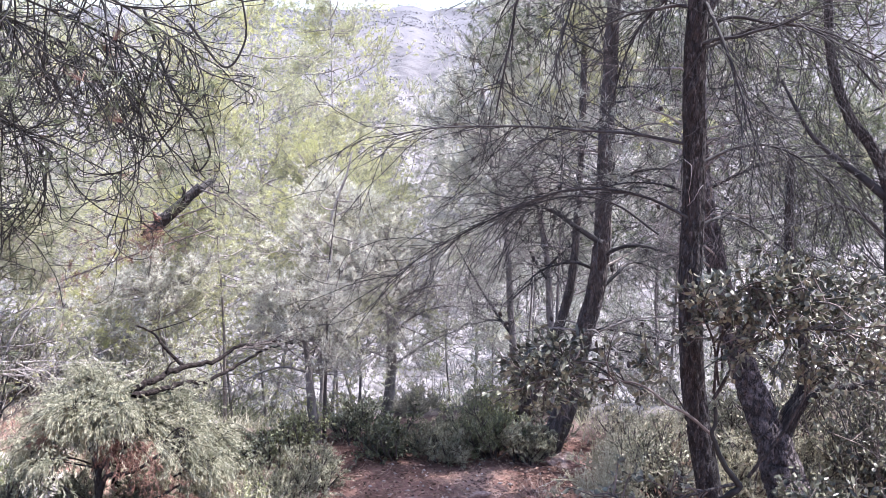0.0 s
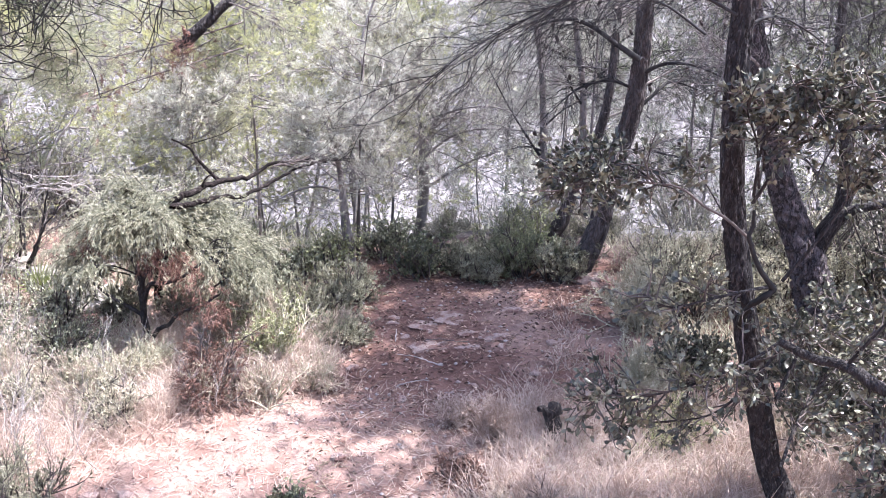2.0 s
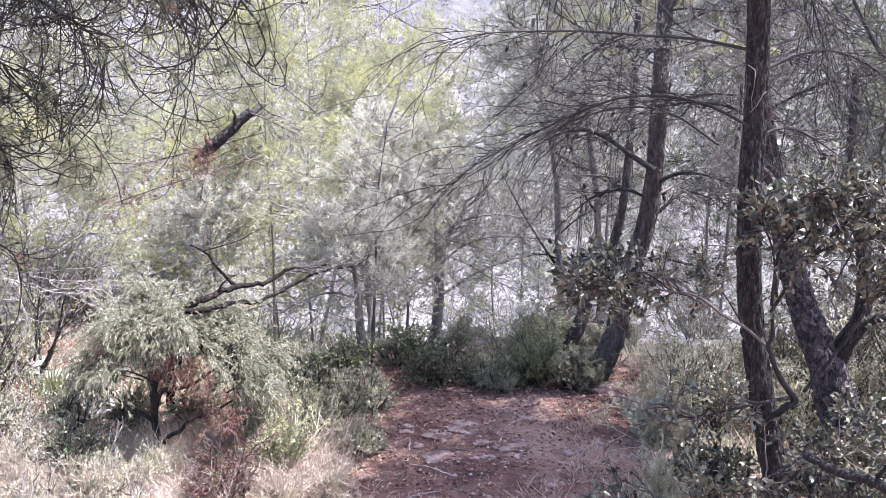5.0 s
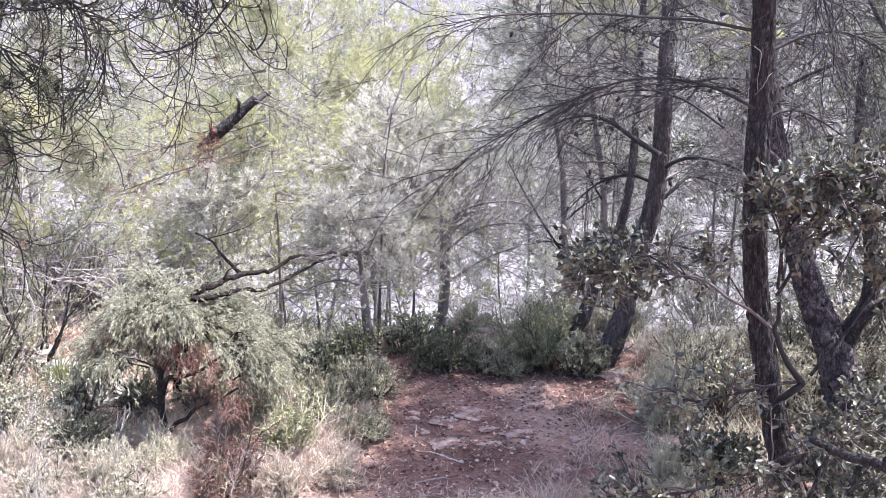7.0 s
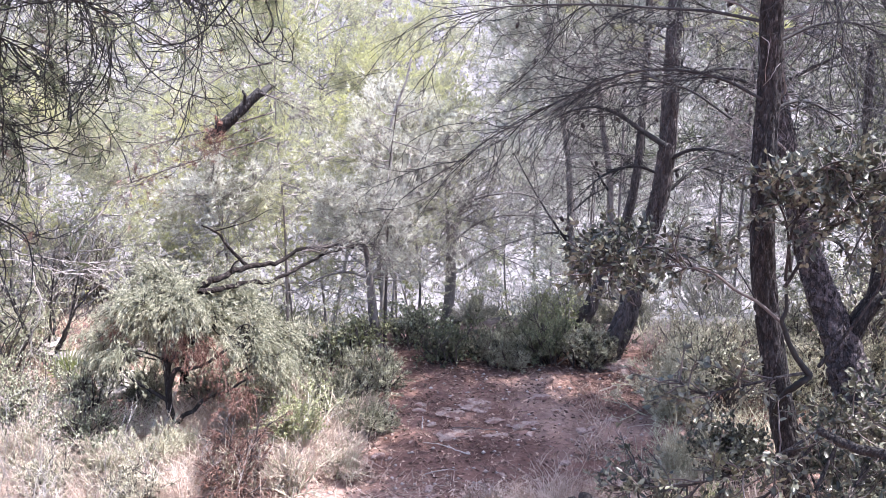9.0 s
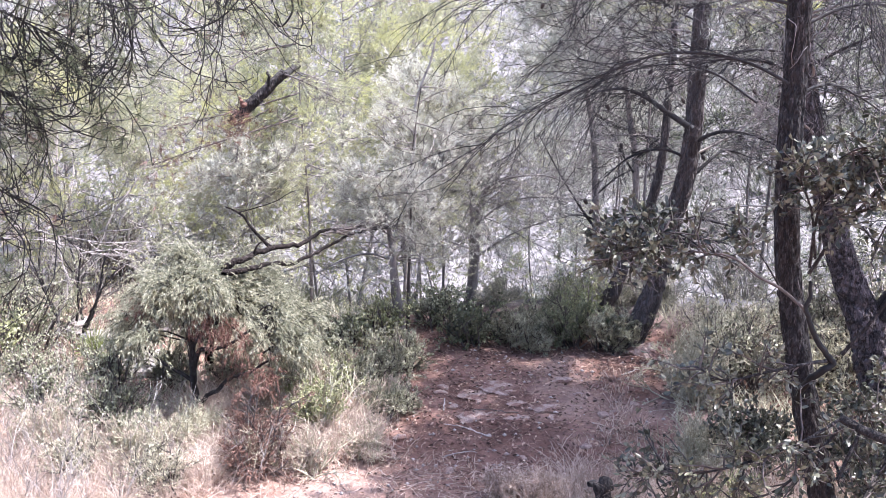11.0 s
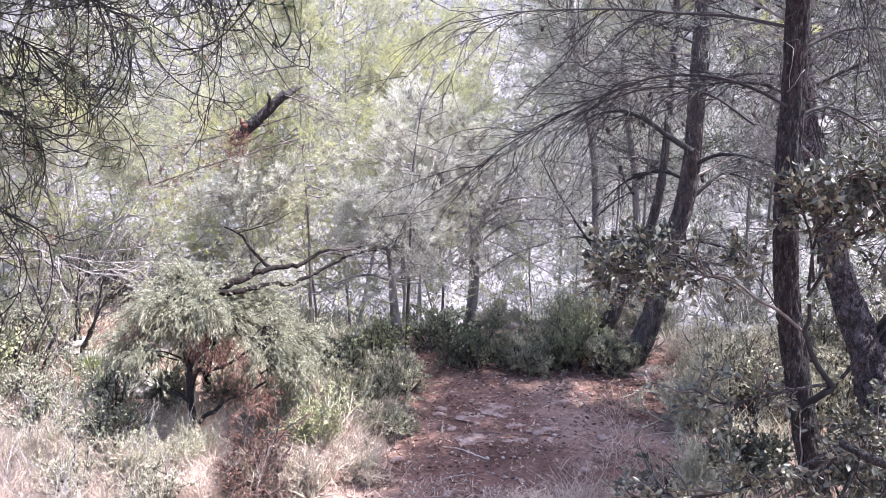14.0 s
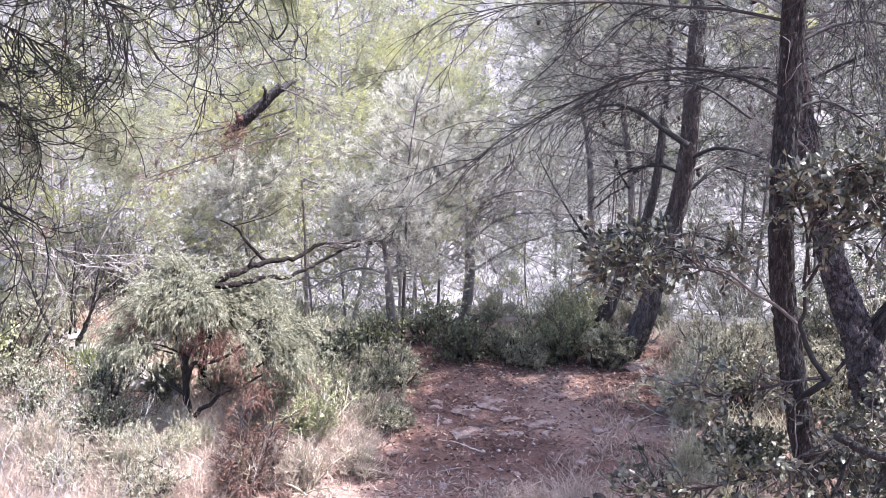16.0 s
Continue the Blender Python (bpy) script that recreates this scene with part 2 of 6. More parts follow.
def ground_material():
    """Red earth near by, dusty and litter-stained, sun painted on the path; dry limestone hillside across the valley,
    haze painted in.
    """
    m = surface("earth", (0.085, 0.044, 0.035), (0.215, 0.128, 0.102), 0.95, 3.0, bump=0.8, bump_scale=38,
                patch=(0.28, 0.198, 0.168), patch_scale=1.6, patch_at=(0.52, 0.68))
    nt = m.node_tree
    N, L = nt.nodes, nt.links
    b = N["Principled BSDF"]
    near = b.inputs["Base Color"].links[0].from_socket
    co = N.new("ShaderNodeTexCoord")
    far = N.new("ShaderNodeTexNoise")
    far.inputs["Scale"].default_value, far.inputs["Detail"].default_value = 0.9, 12
    L.new(co.outputs["Object"], far.inputs["Vector"])
    rp = N.new("ShaderNodeValToRGB")
    rp.color_ramp.elements[0].position, rp.color_ramp.elements[1].position = 0.40, 0.60
    rp.color_ramp.elements[0].color, rp.color_ramp.elements[1].color = (0.055, 0.051, 0.051, 1), (0.185, 0.174, 0.172, 1)
    fine = N.new("ShaderNodeTexNoise")
    fine.inputs["Scale"].default_value, fine.inputs["Detail"].default_value = 7.0, 8
    L.new(co.outputs["Object"], fine.inputs["Vector"])
    blend = N.new("ShaderNodeMath")
    blend.operation = "MULTIPLY_ADD"
    blend.inputs[1].default_value, blend.inputs[2].default_value = 0.9, -0.45
    L.new(fine.outputs["Fac"], blend.inputs[0])
    speck = N.new("ShaderNodeMath")
    speck.operation = "ADD"
    L.new(far.outputs["Fac"], speck.inputs[0])
    L.new(blend.outputs[0], speck.inputs[1])
    L.new(speck.outputs[0], rp.inputs["Fac"])
    sp = N.new("ShaderNodeSeparateXYZ")
    L.new(co.outputs["Object"], sp.inputs["Vector"])
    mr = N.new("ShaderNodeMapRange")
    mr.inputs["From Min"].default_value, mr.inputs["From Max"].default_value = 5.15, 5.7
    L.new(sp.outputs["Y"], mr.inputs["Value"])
    # haze painted on: the ground turns blue-grey with distance
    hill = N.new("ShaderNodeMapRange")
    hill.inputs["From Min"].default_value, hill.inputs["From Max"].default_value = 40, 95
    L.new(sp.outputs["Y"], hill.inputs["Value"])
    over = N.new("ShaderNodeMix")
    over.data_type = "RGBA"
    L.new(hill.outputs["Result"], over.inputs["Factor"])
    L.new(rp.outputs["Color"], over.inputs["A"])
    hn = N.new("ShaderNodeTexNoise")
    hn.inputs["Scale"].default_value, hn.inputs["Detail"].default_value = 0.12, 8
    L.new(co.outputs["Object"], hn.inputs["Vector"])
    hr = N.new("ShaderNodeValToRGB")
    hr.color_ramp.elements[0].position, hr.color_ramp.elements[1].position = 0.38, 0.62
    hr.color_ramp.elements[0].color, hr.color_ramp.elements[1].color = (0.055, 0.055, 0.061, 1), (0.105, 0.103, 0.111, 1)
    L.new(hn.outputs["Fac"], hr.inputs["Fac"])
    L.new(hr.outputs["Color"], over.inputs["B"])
    mix = N.new("ShaderNodeMix")
    mix.data_type = "RGBA"
    L.new(mr.outputs["Result"], mix.inputs["Factor"])
    # dusty crushed stone on the trodden path, its paleness also painting in strong sun
    worn = N.new("ShaderNodeMapRange")
    worn.inputs["From Min"].default_value, worn.inputs["From Max"].default_value = 3.65, 3.15
    L.new(sp.outputs["Y"], worn.inputs["Value"])
    grit = N.new("ShaderNodeTexNoise")
    grit.inputs["Scale"].default_value, grit.inputs["Detail"].default_value = 7.0, 9
    L.new(co.outputs["Object"], grit.inputs["Vector"])
    share = N.new("ShaderNodeMapRange")
    share.inputs["From Min"].default_value, share.inputs["From Max"].default_value = 0.32, 0.62
    L.new(grit.outputs["Fac"], share.inputs["Value"])
    both = N.new("ShaderNodeMath")
    both.operation = "MULTIPLY"
    L.new(worn.outputs["Result"], both.inputs[0])
    L.new(share.outputs["Result"], both.inputs[1])
    sun_dust = N.new("ShaderNodeMix")
    sun_dust.data_type = "RGBA"
    L.new(both.outputs[0], sun_dust.inputs["Factor"])
    L.new(near, sun_dust.inputs["A"])
    sun_dust.inputs["B"].default_value = (0.275, 0.19, 0.155, 1)
    near = sun_dust.outputs["Result"]
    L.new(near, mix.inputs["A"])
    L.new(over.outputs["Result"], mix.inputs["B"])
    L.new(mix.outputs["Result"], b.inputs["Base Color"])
    return m


# ---- mesh tools ----
rng = np.random.default_rng(7)


def raw_mesh(name, V, F, material, smooth=False):
    V = np.asarray(V, dtype=np.float32).reshape(-1, 3)
    F = np.asarray(F, dtype=np.int32).reshape(-1, 3)
    me = bpy.data.meshes.new(name)
    me.vertices.add(len(V))
    me.vertices.foreach_set("co", V.ravel())
    me.loops.add(len(F) * 3)
    me.loops.foreach_set("vertex_index", F.ravel())
    me.polygons.add(len(F))
    me.polygons.foreach_set("loop_start", np.arange(0, len(F) * 3, 3, dtype=np.int32))
    if smooth:
        me.polygons.foreach_set("use_smooth", np.ones(len(F), dtype=bool))
    me.update(calc_edges=True)
    me.validate()
    me.materials.append(material)
    return me


def part(name, VF, material, parent, label="", smooth=False):
    """Links one mesh under a thing that stands at its base point; the mesh is given in world places."""
    V, F = VF
    base = parent.matrix_basis.translation
    if parent.parent:
        base = base + parent.parent.matrix_basis.translation
    ob = new(name, raw_mesh(name, np.asarray(V) - np.array(base), F, material, smooth))
    ob.parent = parent
    if label:
        tagged(ob, label)
    if name in ("twigwork", "stemwork", "foliage", "crown", "dead_foliage"):
        tagged(ob, kind="stuff")
    return ob


def thing(name, base, label, category, group="", kind=""):
    ob = new(name)
    ob.empty_display_size = 0.1
    ob.matrix_basis = Matrix.Translation(base)
    return tagged(ob, label, category, group, kind)


def join(*meshes):
    V, F, n = [], [], 0
    for v, f in meshes:
        v, f = np.asarray(v, float).reshape(-1, 3), np.asarray(f, int).reshape(-1, 3)
        V.append(v)
        F.append(f + n)
        n += len(v)
    return np.concatenate(V), np.concatenate(F)


def unit(a):
    return a / np.maximum(np.linalg.norm(a, axis=-1, keepdims=True), 1e-9)


def smooth_path(pts, n):
    """A Catmull-Rom line through a few points."""
    p = np.asarray(pts, float)
    p = np.vstack([2 * p[0] - p[1], p, 2 * p[-1] - p[-2]])
    u = np.linspace(0, len(pts) - 1 - 1e-6, n)
    i = u.astype(int)
    f = (u - i)[:, None]
    a, b, c, d = p[i], p[i + 1], p[i + 2], p[i + 3]
    return 0.5 * (2 * b + (c - a) * f + (2 * a - 5 * b + 4 * c - d) * f ** 2 + (3 * b - a - 3 * c + d) * f ** 3)


def tubes(P, R, sides=4):
    """Tapered tubes along many lines at once. P: lines x points x 3, R: lines x points."""
    P = np.asarray(P, float)
    M, K, _ = P.shape
    T = np.empty_like(P)
    T[:, 1:-1] = P[:, 2:] - P[:, :-2]
    T[:, 0], T[:, -1] = P[:, 1] - P[:, 0], P[:, -1] - P[:, -2]
    T = unit(T)
    main = unit(P[:, -1] - P[:, 0])
    ref = np.where(np.abs(main[:, 2:3]) > 0.8, np.array([[1.0, 0, 0]]), np.array([[0, 0, 1.0]]))
    A = unit(np.cross(T, ref[:, None, :]))
    B = np.cross(T, A)
    ang = np.arange(sides) * 2 * math.pi / sides
    V = P[:, :, None, :] + R[:, :, None, None] * (A[:, :, None, :] * np.cos(ang)[None, None, :, None]
                                                 + B[:, :, None, :] * np.sin(ang)[None, None, :, None])
    m, k, s = np.meshgrid(np.arange(M), np.arange(K - 1), np.arange(sides), indexing="ij")
    a = (m * K + k) * sides + s
    b = (m * K + k) * sides + (s + 1) % sides
    F = np.stack([np.stack([a, b, b + sides], -1), np.stack([a, b + sides, a + sides], -1)], -2)
    return V.reshape(-1, 3), F.reshape(-1, 3)


def tube(pts, r0, r1, n=24, sides=8, rough=0.0):
    P = smooth_path(pts, n)
    if rough:
        P = P + rng.normal(0, rough, P.shape)
    return tubes(P[None], np.linspace(r0, r1, n)[None], sides)


def barked(pts, r0, r1, n=300, sides=34, depth=0.26, cell=(2.6, 6.5), flare=0.0, power=1.0):
    """A trunk with long bark plates parted by cracks."""
    P = smooth_path(pts, n)
    V, F = tubes(P[None], (r1 + (r0 - r1) * np.linspace(1, 0, n) ** power)[None], sides)
    V = V.reshape(n, sides, 3)
    off = rng.uniform(0, 50)
    run = np.concatenate([[0], np.cumsum(np.linalg.norm(np.diff(P, axis=0), axis=1))])
    for i in range(n):
        for j in range(sides):
            a = 2 * math.pi * j / sides
            q = Vector((math.cos(a) * cell[0] * 0.5 + off, math.sin(a) * cell[0] * 0.5, run[i] * cell[1]))
            q += Vector((0.35, 0.35, 0.5)) * noise.noise(q * 1.7)
            d = noise.voronoi(q)[0]
            crack = max(0.0, 1 - (d[1] - d[0]) / 0.16)
            flake = noise.voronoi(Vector((q.x * 2.3, q.y * 2.3, q.z * 1.6)))[0]
            f = 1 - depth * crack + 0.05 * noise.noise(q * 2.3) + 0.09 * (flake[0] - 0.35) + flare * math.exp(-run[i] * 9)
            V[i, j] = P[i] + (V[i, j] - P[i]) * f
    return V.reshape(-1, 3), F


def grow(start, way, length, K=5, pull=(0, 0, 0), wob=0.15, curl=0.0):
    """Many growing lines at once: they start somewhere, head somewhere, are pulled aside and wander."""
    start, d = np.asarray(start, float), unit(np.asarray(way, float))
    M = len(start)
    step = (np.broadcast_to(np.asarray(length, float), (M,)) / (K - 1))[:, None]
    P = [start]
    c = rng.normal(0, 1, (M, 3)) * curl
    for k in range(K - 1):
        d = unit(d + np.asarray(pull) / (K - 1) + c / (K - 1) + rng.normal(0, wob, (M, 3)))
        P.append(P[-1] + d * step)
    return np.stack(P, 1)


def along(P, n, lo=0.2, hi=1.0):
    """n places on each line, with the line's heading there and how far along each is."""
    M, K, _ = P.shape
    u = rng.uniform(lo, hi, (M, n)) * (K - 1) * 0.9999
    i = u.astype(int)
    f = (u - i)[..., None]
    m = np.arange(M)[:, None]
    a, b = P[m, i], P[m, np.minimum(i + 1, K - 1)]
    return (a + (b - a) * f).reshape(-1, 3), unit((b - a).reshape(-1, 3)), (u / (K - 1)).ravel()


def scatter_way(d, spread):
    return unit(d + rng.normal(0, spread, d.shape))


def needles(o, axis, n, length, width, spread=0.6):
    """Tufts of n thin needles round each axis."""
    o, axis = np.repeat(o, n, 0), np.repeat(axis, n, 0)
    d = scatter_way(axis, spread)
    w = unit(np.cross(d, rng.normal(0, 1, d.shape))) * (width / 2)
    ln = length * rng.uniform(0.65, 1.15, (len(o), 1))
    V = np.stack([o - w, o + w, o + d * ln], 1).reshape(-1, 3)
    return V, np.arange(len(V)).reshape(-1, 3)


def thinned(VF, share):
    """Keeps a share of loose needles."""
    V = np.asarray(VF[0]).reshape(-1, 3, 3)
    V = V[(np.arange(len(V)) * 0.618034) % 1.0 < share].reshape(-1, 3)
    return V, np.arange(len(V)).reshape(-1, 3)


def leaves(o, d, length, width, fold=0.25):
    """Small oval leaves, folded along the middle."""
    d = unit(d)
    s = unit(np.cross(d, rng.normal(0, 1, d.shape)))
    nrm = np.cross(d, s)
    ln = length * rng.uniform(0.6, 1.2, (len(o), 1))
    wd = width * rng.uniform(0.7, 1.2, (len(o), 1)) / 2
    up = nrm * wd * fold
    a, b = o + d * ln * 0.3, o + d * ln * 0.72
    V = np.stack([o, a + s * wd * 0.9 + up, b + s * wd * 0.85 + up, o + d * ln - nrm * wd * 0.3,
                  b - s * wd * 0.85 + up, a - s * wd * 0.9 + up], 1)
    k = np.arange(len(o))[:, None] * 6
    F = np.concatenate([k + np.array([[0, i, i + 1]]) for i in range(1, 5)], 1)
    return V.reshape(-1, 3), F.reshape(-1, 3)


def taper(M, K, r0, r1):
    return np.broadcast_to(np.linspace(1, r1 / r0, K)[None] * r0, (M, K))


# ---- the lie of the land ----


def bump01(a):
    a = min(max(a, 0.0), 1.0)
    return a * a * (3 - 2 * a)


def land(x, y):
    """Height of the ground: a bank by the walker, a flat red terrace, a falling slope, a valley and the hill across it."""
    edge = 5.25 + 0.25 * math.sin(x * 1.3 + 0.5) + (0.9 if x < -1.6 else 0.0) * bump01((-1.6 - x) / 1.5)
    z = -0.45 * bump01((y - 0.4) / 1.9)
    if y < 0:
        z += -y * 0.25 if y > -80 else 20
    z += 0.12 * bump01((abs(x + 0.1) - 1.1) / 1.6) * bump01((y - 1.5) / 1.5)
    if y > edge:
        d = y - edge
        z -= 0.42 * d * bump01(d / 1.2) if d < 6 else 2.52 + (min(y, 24) - edge - 6) * 0.385
        up = max(0.0, min(y, 104) - 24)
        z += up * 0.19 * bump01(up / 12) + (3 * math.sin(x * 0.011 + 1.2) + 2 * math.sin(x * 0.031)) * bump01((up - 20) / 90)
        if y > 104:
            z -= min((y - 104) * 0.08, 40)
    far = min(1.0, max(0.0, (abs(y - 3) - 4) / 30))
    p = Vector((x, y, 0))
    z += 0.035 * noise.noise(p * 1.3) + 0.016 * noise.noise(p * 4.1) + 0.008 * noise.noise(p * 11)
    z += far * (1.5 * noise.noise(p * 0.045) + 0.3 * noise.noise(p * 0.3))
    return z


def build_ground():
    nx, ny = 250, 330
    gx = np.sinh(np.linspace(-8.0, 8.0, nx))
    gy = np.sinh(np.linspace(-6.9, 8.3, ny)) + 3.6
    V = np.array([(x, y, land(x, y)) for y in gy for x in gx])
    j, i = np.meshgrid(np.arange(ny - 1), np.arange(nx - 1), indexing="ij")
    a = j * nx + i
    F = np.stack([np.stack([a, a + 1, a + nx + 1], -1), np.stack([a, a + nx + 1, a + nx], -1)], -2).reshape(-1, 3)
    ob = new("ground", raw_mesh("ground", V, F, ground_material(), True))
    return tagged(ob, "dusty red earth terrace with sun painted on the near path, falling into a dry limestone valley", "ground", kind="structure")


build_ground()


def on_land(xy, lift=0.0):
    return np.array([(x, y, land(x, y) + lift) for x, y in xy])


# ---- pines ----


def pine(label, path, r0, r1, crown=None, bare=(), mat=M_NEEDLE, twig=M_TWIG, bark=M_BARK, plates=False, group="pines on the slope", flare=0.0, power=1.0, bush=None, cell=(2.6, 6.5)):
    """A pine: trunk, its bare low branches, crown limbs with twigs, and needles."""
    base = Vector(path[0])
    tree = thing("pine_tree", base, label, "tree", group)
    if plates:
        part("trunk", barked(path, r0, r1, 420, 46, flare=flare, power=power, cell=cell), bark, tree, smooth=False)
    else:
        part("trunk", barked(path, r0, r1, n=70, sides=14, depth=0.14, flare=flare, power=1.6), bark, tree, smooth=False)
    for spec in bare:
        low_branch(tree, *spec)
    if bush:
        thicket(tree, path, *bush)
    if crown:
        crown_of(tree, path, mat, twig, **crown)
    return tree


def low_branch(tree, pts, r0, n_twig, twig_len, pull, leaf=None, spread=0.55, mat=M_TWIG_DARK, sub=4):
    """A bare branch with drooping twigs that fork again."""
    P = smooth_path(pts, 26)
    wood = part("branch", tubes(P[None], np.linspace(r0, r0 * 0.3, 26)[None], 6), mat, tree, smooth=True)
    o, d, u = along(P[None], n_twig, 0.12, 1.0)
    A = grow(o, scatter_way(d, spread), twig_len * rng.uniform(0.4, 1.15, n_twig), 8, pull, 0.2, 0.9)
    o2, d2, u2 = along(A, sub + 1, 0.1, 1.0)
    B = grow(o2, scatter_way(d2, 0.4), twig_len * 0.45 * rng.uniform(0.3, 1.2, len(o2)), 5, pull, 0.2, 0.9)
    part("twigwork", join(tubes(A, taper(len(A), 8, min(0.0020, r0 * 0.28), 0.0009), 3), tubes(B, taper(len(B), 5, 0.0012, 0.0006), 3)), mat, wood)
    if leaf:
        share, lmat = leaf
        o3, d3, _ = along(B, 2, 0.55, 1.0)
        keep = rng.random(len(o3)) < share
        part("foliage", needles(o3[keep], d3[keep], 12, 0.07, 0.0022, 0.6), lmat, wood)


def thicket(tree, path, z0, z1, n, reach, n_twig, mat):
    """Bare side branches all round a trunk between two heights."""
    P = smooth_path(path, 60)
    for k in range(n):
        z = rng.uniform(z0, z1)
        o = P[np.clip(np.searchsorted(P[:, 2], z), 0, 59)]
        a = rng.uniform(0, 2 * math.pi)
        line = grow(o[None], np.array([[math.cos(a), math.sin(a), 0.35]]), reach * rng.uniform(0.6, 1.2), 6, (0, 0, -0.25), 0.16, 0.3)[0]
        low_branch(tree, line, 0.007, n_twig, reach * 0.6, (0, 0, -0.3), None, 0.55, mat, 4)


def crown_of(tree, path, mat, twig, z0, z1, n_limb, reach, pull=(0, 0, 0.25), sec=9, ter=5, tuft=4, per=10, length=0.075, width=0.0032, flat=0.35, top=0.35, low=1.0, thick=0.0035):
    """Crown limbs round the trunk between two heights. top: how much of the reach is left at the top."""
    P = smooth_path(path, 60)
    z = z0 + (z1 - z0) * rng.uniform(0, 1, n_limb) ** low
    i = np.clip(np.searchsorted(P[:, 2], z), 0, len(P) - 1)
    o = P[i]
    az = rng.uniform(0, 2 * math.pi, n_limb)
    d = np.stack([np.cos(az), np.sin(az), rng.normal(0.1, flat, n_limb)], 1)
    f = (z - z0) / max(z1 - z0, 0.01)
    ln = reach * (1 - (1 - top) * f) * rng.uniform(0.6, 1.1, n_limb)
    A = grow(o, d, ln, 8, pull, 0.13, 0.3)
    o2, d2, u2 = along(A, sec, 0.25, 1.0)
    B = grow(o2, scatter_way(d2, 0.6), np.repeat(ln, sec) * 0.38 * rng.uniform(0.5, 1.1, len(o2)), 5, pull, 0.15, 0.4)
    o3, d3, u3 = along(B, ter, 0.2, 1.0)
    C = grow(o3, scatter_way(d3, 0.6), reach * 0.16 * rng.uniform(0.5, 1.3, len(o3)), 2, (0, 0, 0.3), 0.15, 0.3)
    for line in A:
        part("limb", tubes(line[None], taper(1, 8, 0.0025 + reach * thick, 0.0016), 5), twig, tree, smooth=True)
    part("twigwork", join(tubes(B, taper(len(B), 5, 0.0024, 0.001), 3), tubes(C, taper(len(C), 2, 0.0013, 0.0007), 3)), twig, tree)
    o4, d4, _ = along(C, tuft, 0.35, 1.0)
    seen = o4[:, 2] < 2.7
    fine = thinned(needles(o4[seen], d4[seen], per, length, width * 1.55, 0.8), 0.6)
    coarse = needles(o4[~seen], d4[~seen], max(2, per // 5), length * 1.3, width * 2.4, 0.8)
    part("crown", join(fine, coarse), mat, tree)


def foot(x, y, lift=-0.04):
    return (x, y, land(x, y) + lift)


# the near pine by the path, with bare low branches
MAIN = [foot(1.17, 2.67), (1.082, 2.70, -0.319), (1.026, 2.72, -0.172), (0.958, 2.74, 0.104), (0.911, 2.75, 0.288), (0.858, 2.76, 0.523), (0.815, 2.77, 0.76), (0.79, 2.78, 1.08),
        (0.79, 2.80, 1.35), (0.77, 2.80, 1.70), (0.77, 2.80, 1.95), (0.80, 2.84, 2.6), (0.84, 2.9, 3.6), (0.86, 2.95, 4.9)]
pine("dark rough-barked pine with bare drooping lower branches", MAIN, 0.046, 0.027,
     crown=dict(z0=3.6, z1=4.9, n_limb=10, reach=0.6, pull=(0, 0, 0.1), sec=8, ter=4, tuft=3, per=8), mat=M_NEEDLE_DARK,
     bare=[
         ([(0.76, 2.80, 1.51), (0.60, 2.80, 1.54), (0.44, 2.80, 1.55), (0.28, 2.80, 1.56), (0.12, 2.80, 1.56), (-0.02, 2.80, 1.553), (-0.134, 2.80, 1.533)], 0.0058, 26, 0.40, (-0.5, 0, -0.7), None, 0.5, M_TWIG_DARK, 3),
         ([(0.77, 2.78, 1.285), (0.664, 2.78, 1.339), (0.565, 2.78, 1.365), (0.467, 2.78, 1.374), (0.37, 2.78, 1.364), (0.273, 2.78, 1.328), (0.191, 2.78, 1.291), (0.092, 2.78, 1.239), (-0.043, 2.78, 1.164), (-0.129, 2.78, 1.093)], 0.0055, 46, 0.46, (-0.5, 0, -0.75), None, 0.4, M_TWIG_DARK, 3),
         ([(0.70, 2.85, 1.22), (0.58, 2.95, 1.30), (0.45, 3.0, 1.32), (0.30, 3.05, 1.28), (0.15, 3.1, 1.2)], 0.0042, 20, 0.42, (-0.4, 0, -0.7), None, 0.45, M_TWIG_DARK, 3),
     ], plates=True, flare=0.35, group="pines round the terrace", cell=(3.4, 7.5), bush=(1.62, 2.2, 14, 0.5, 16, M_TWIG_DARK))

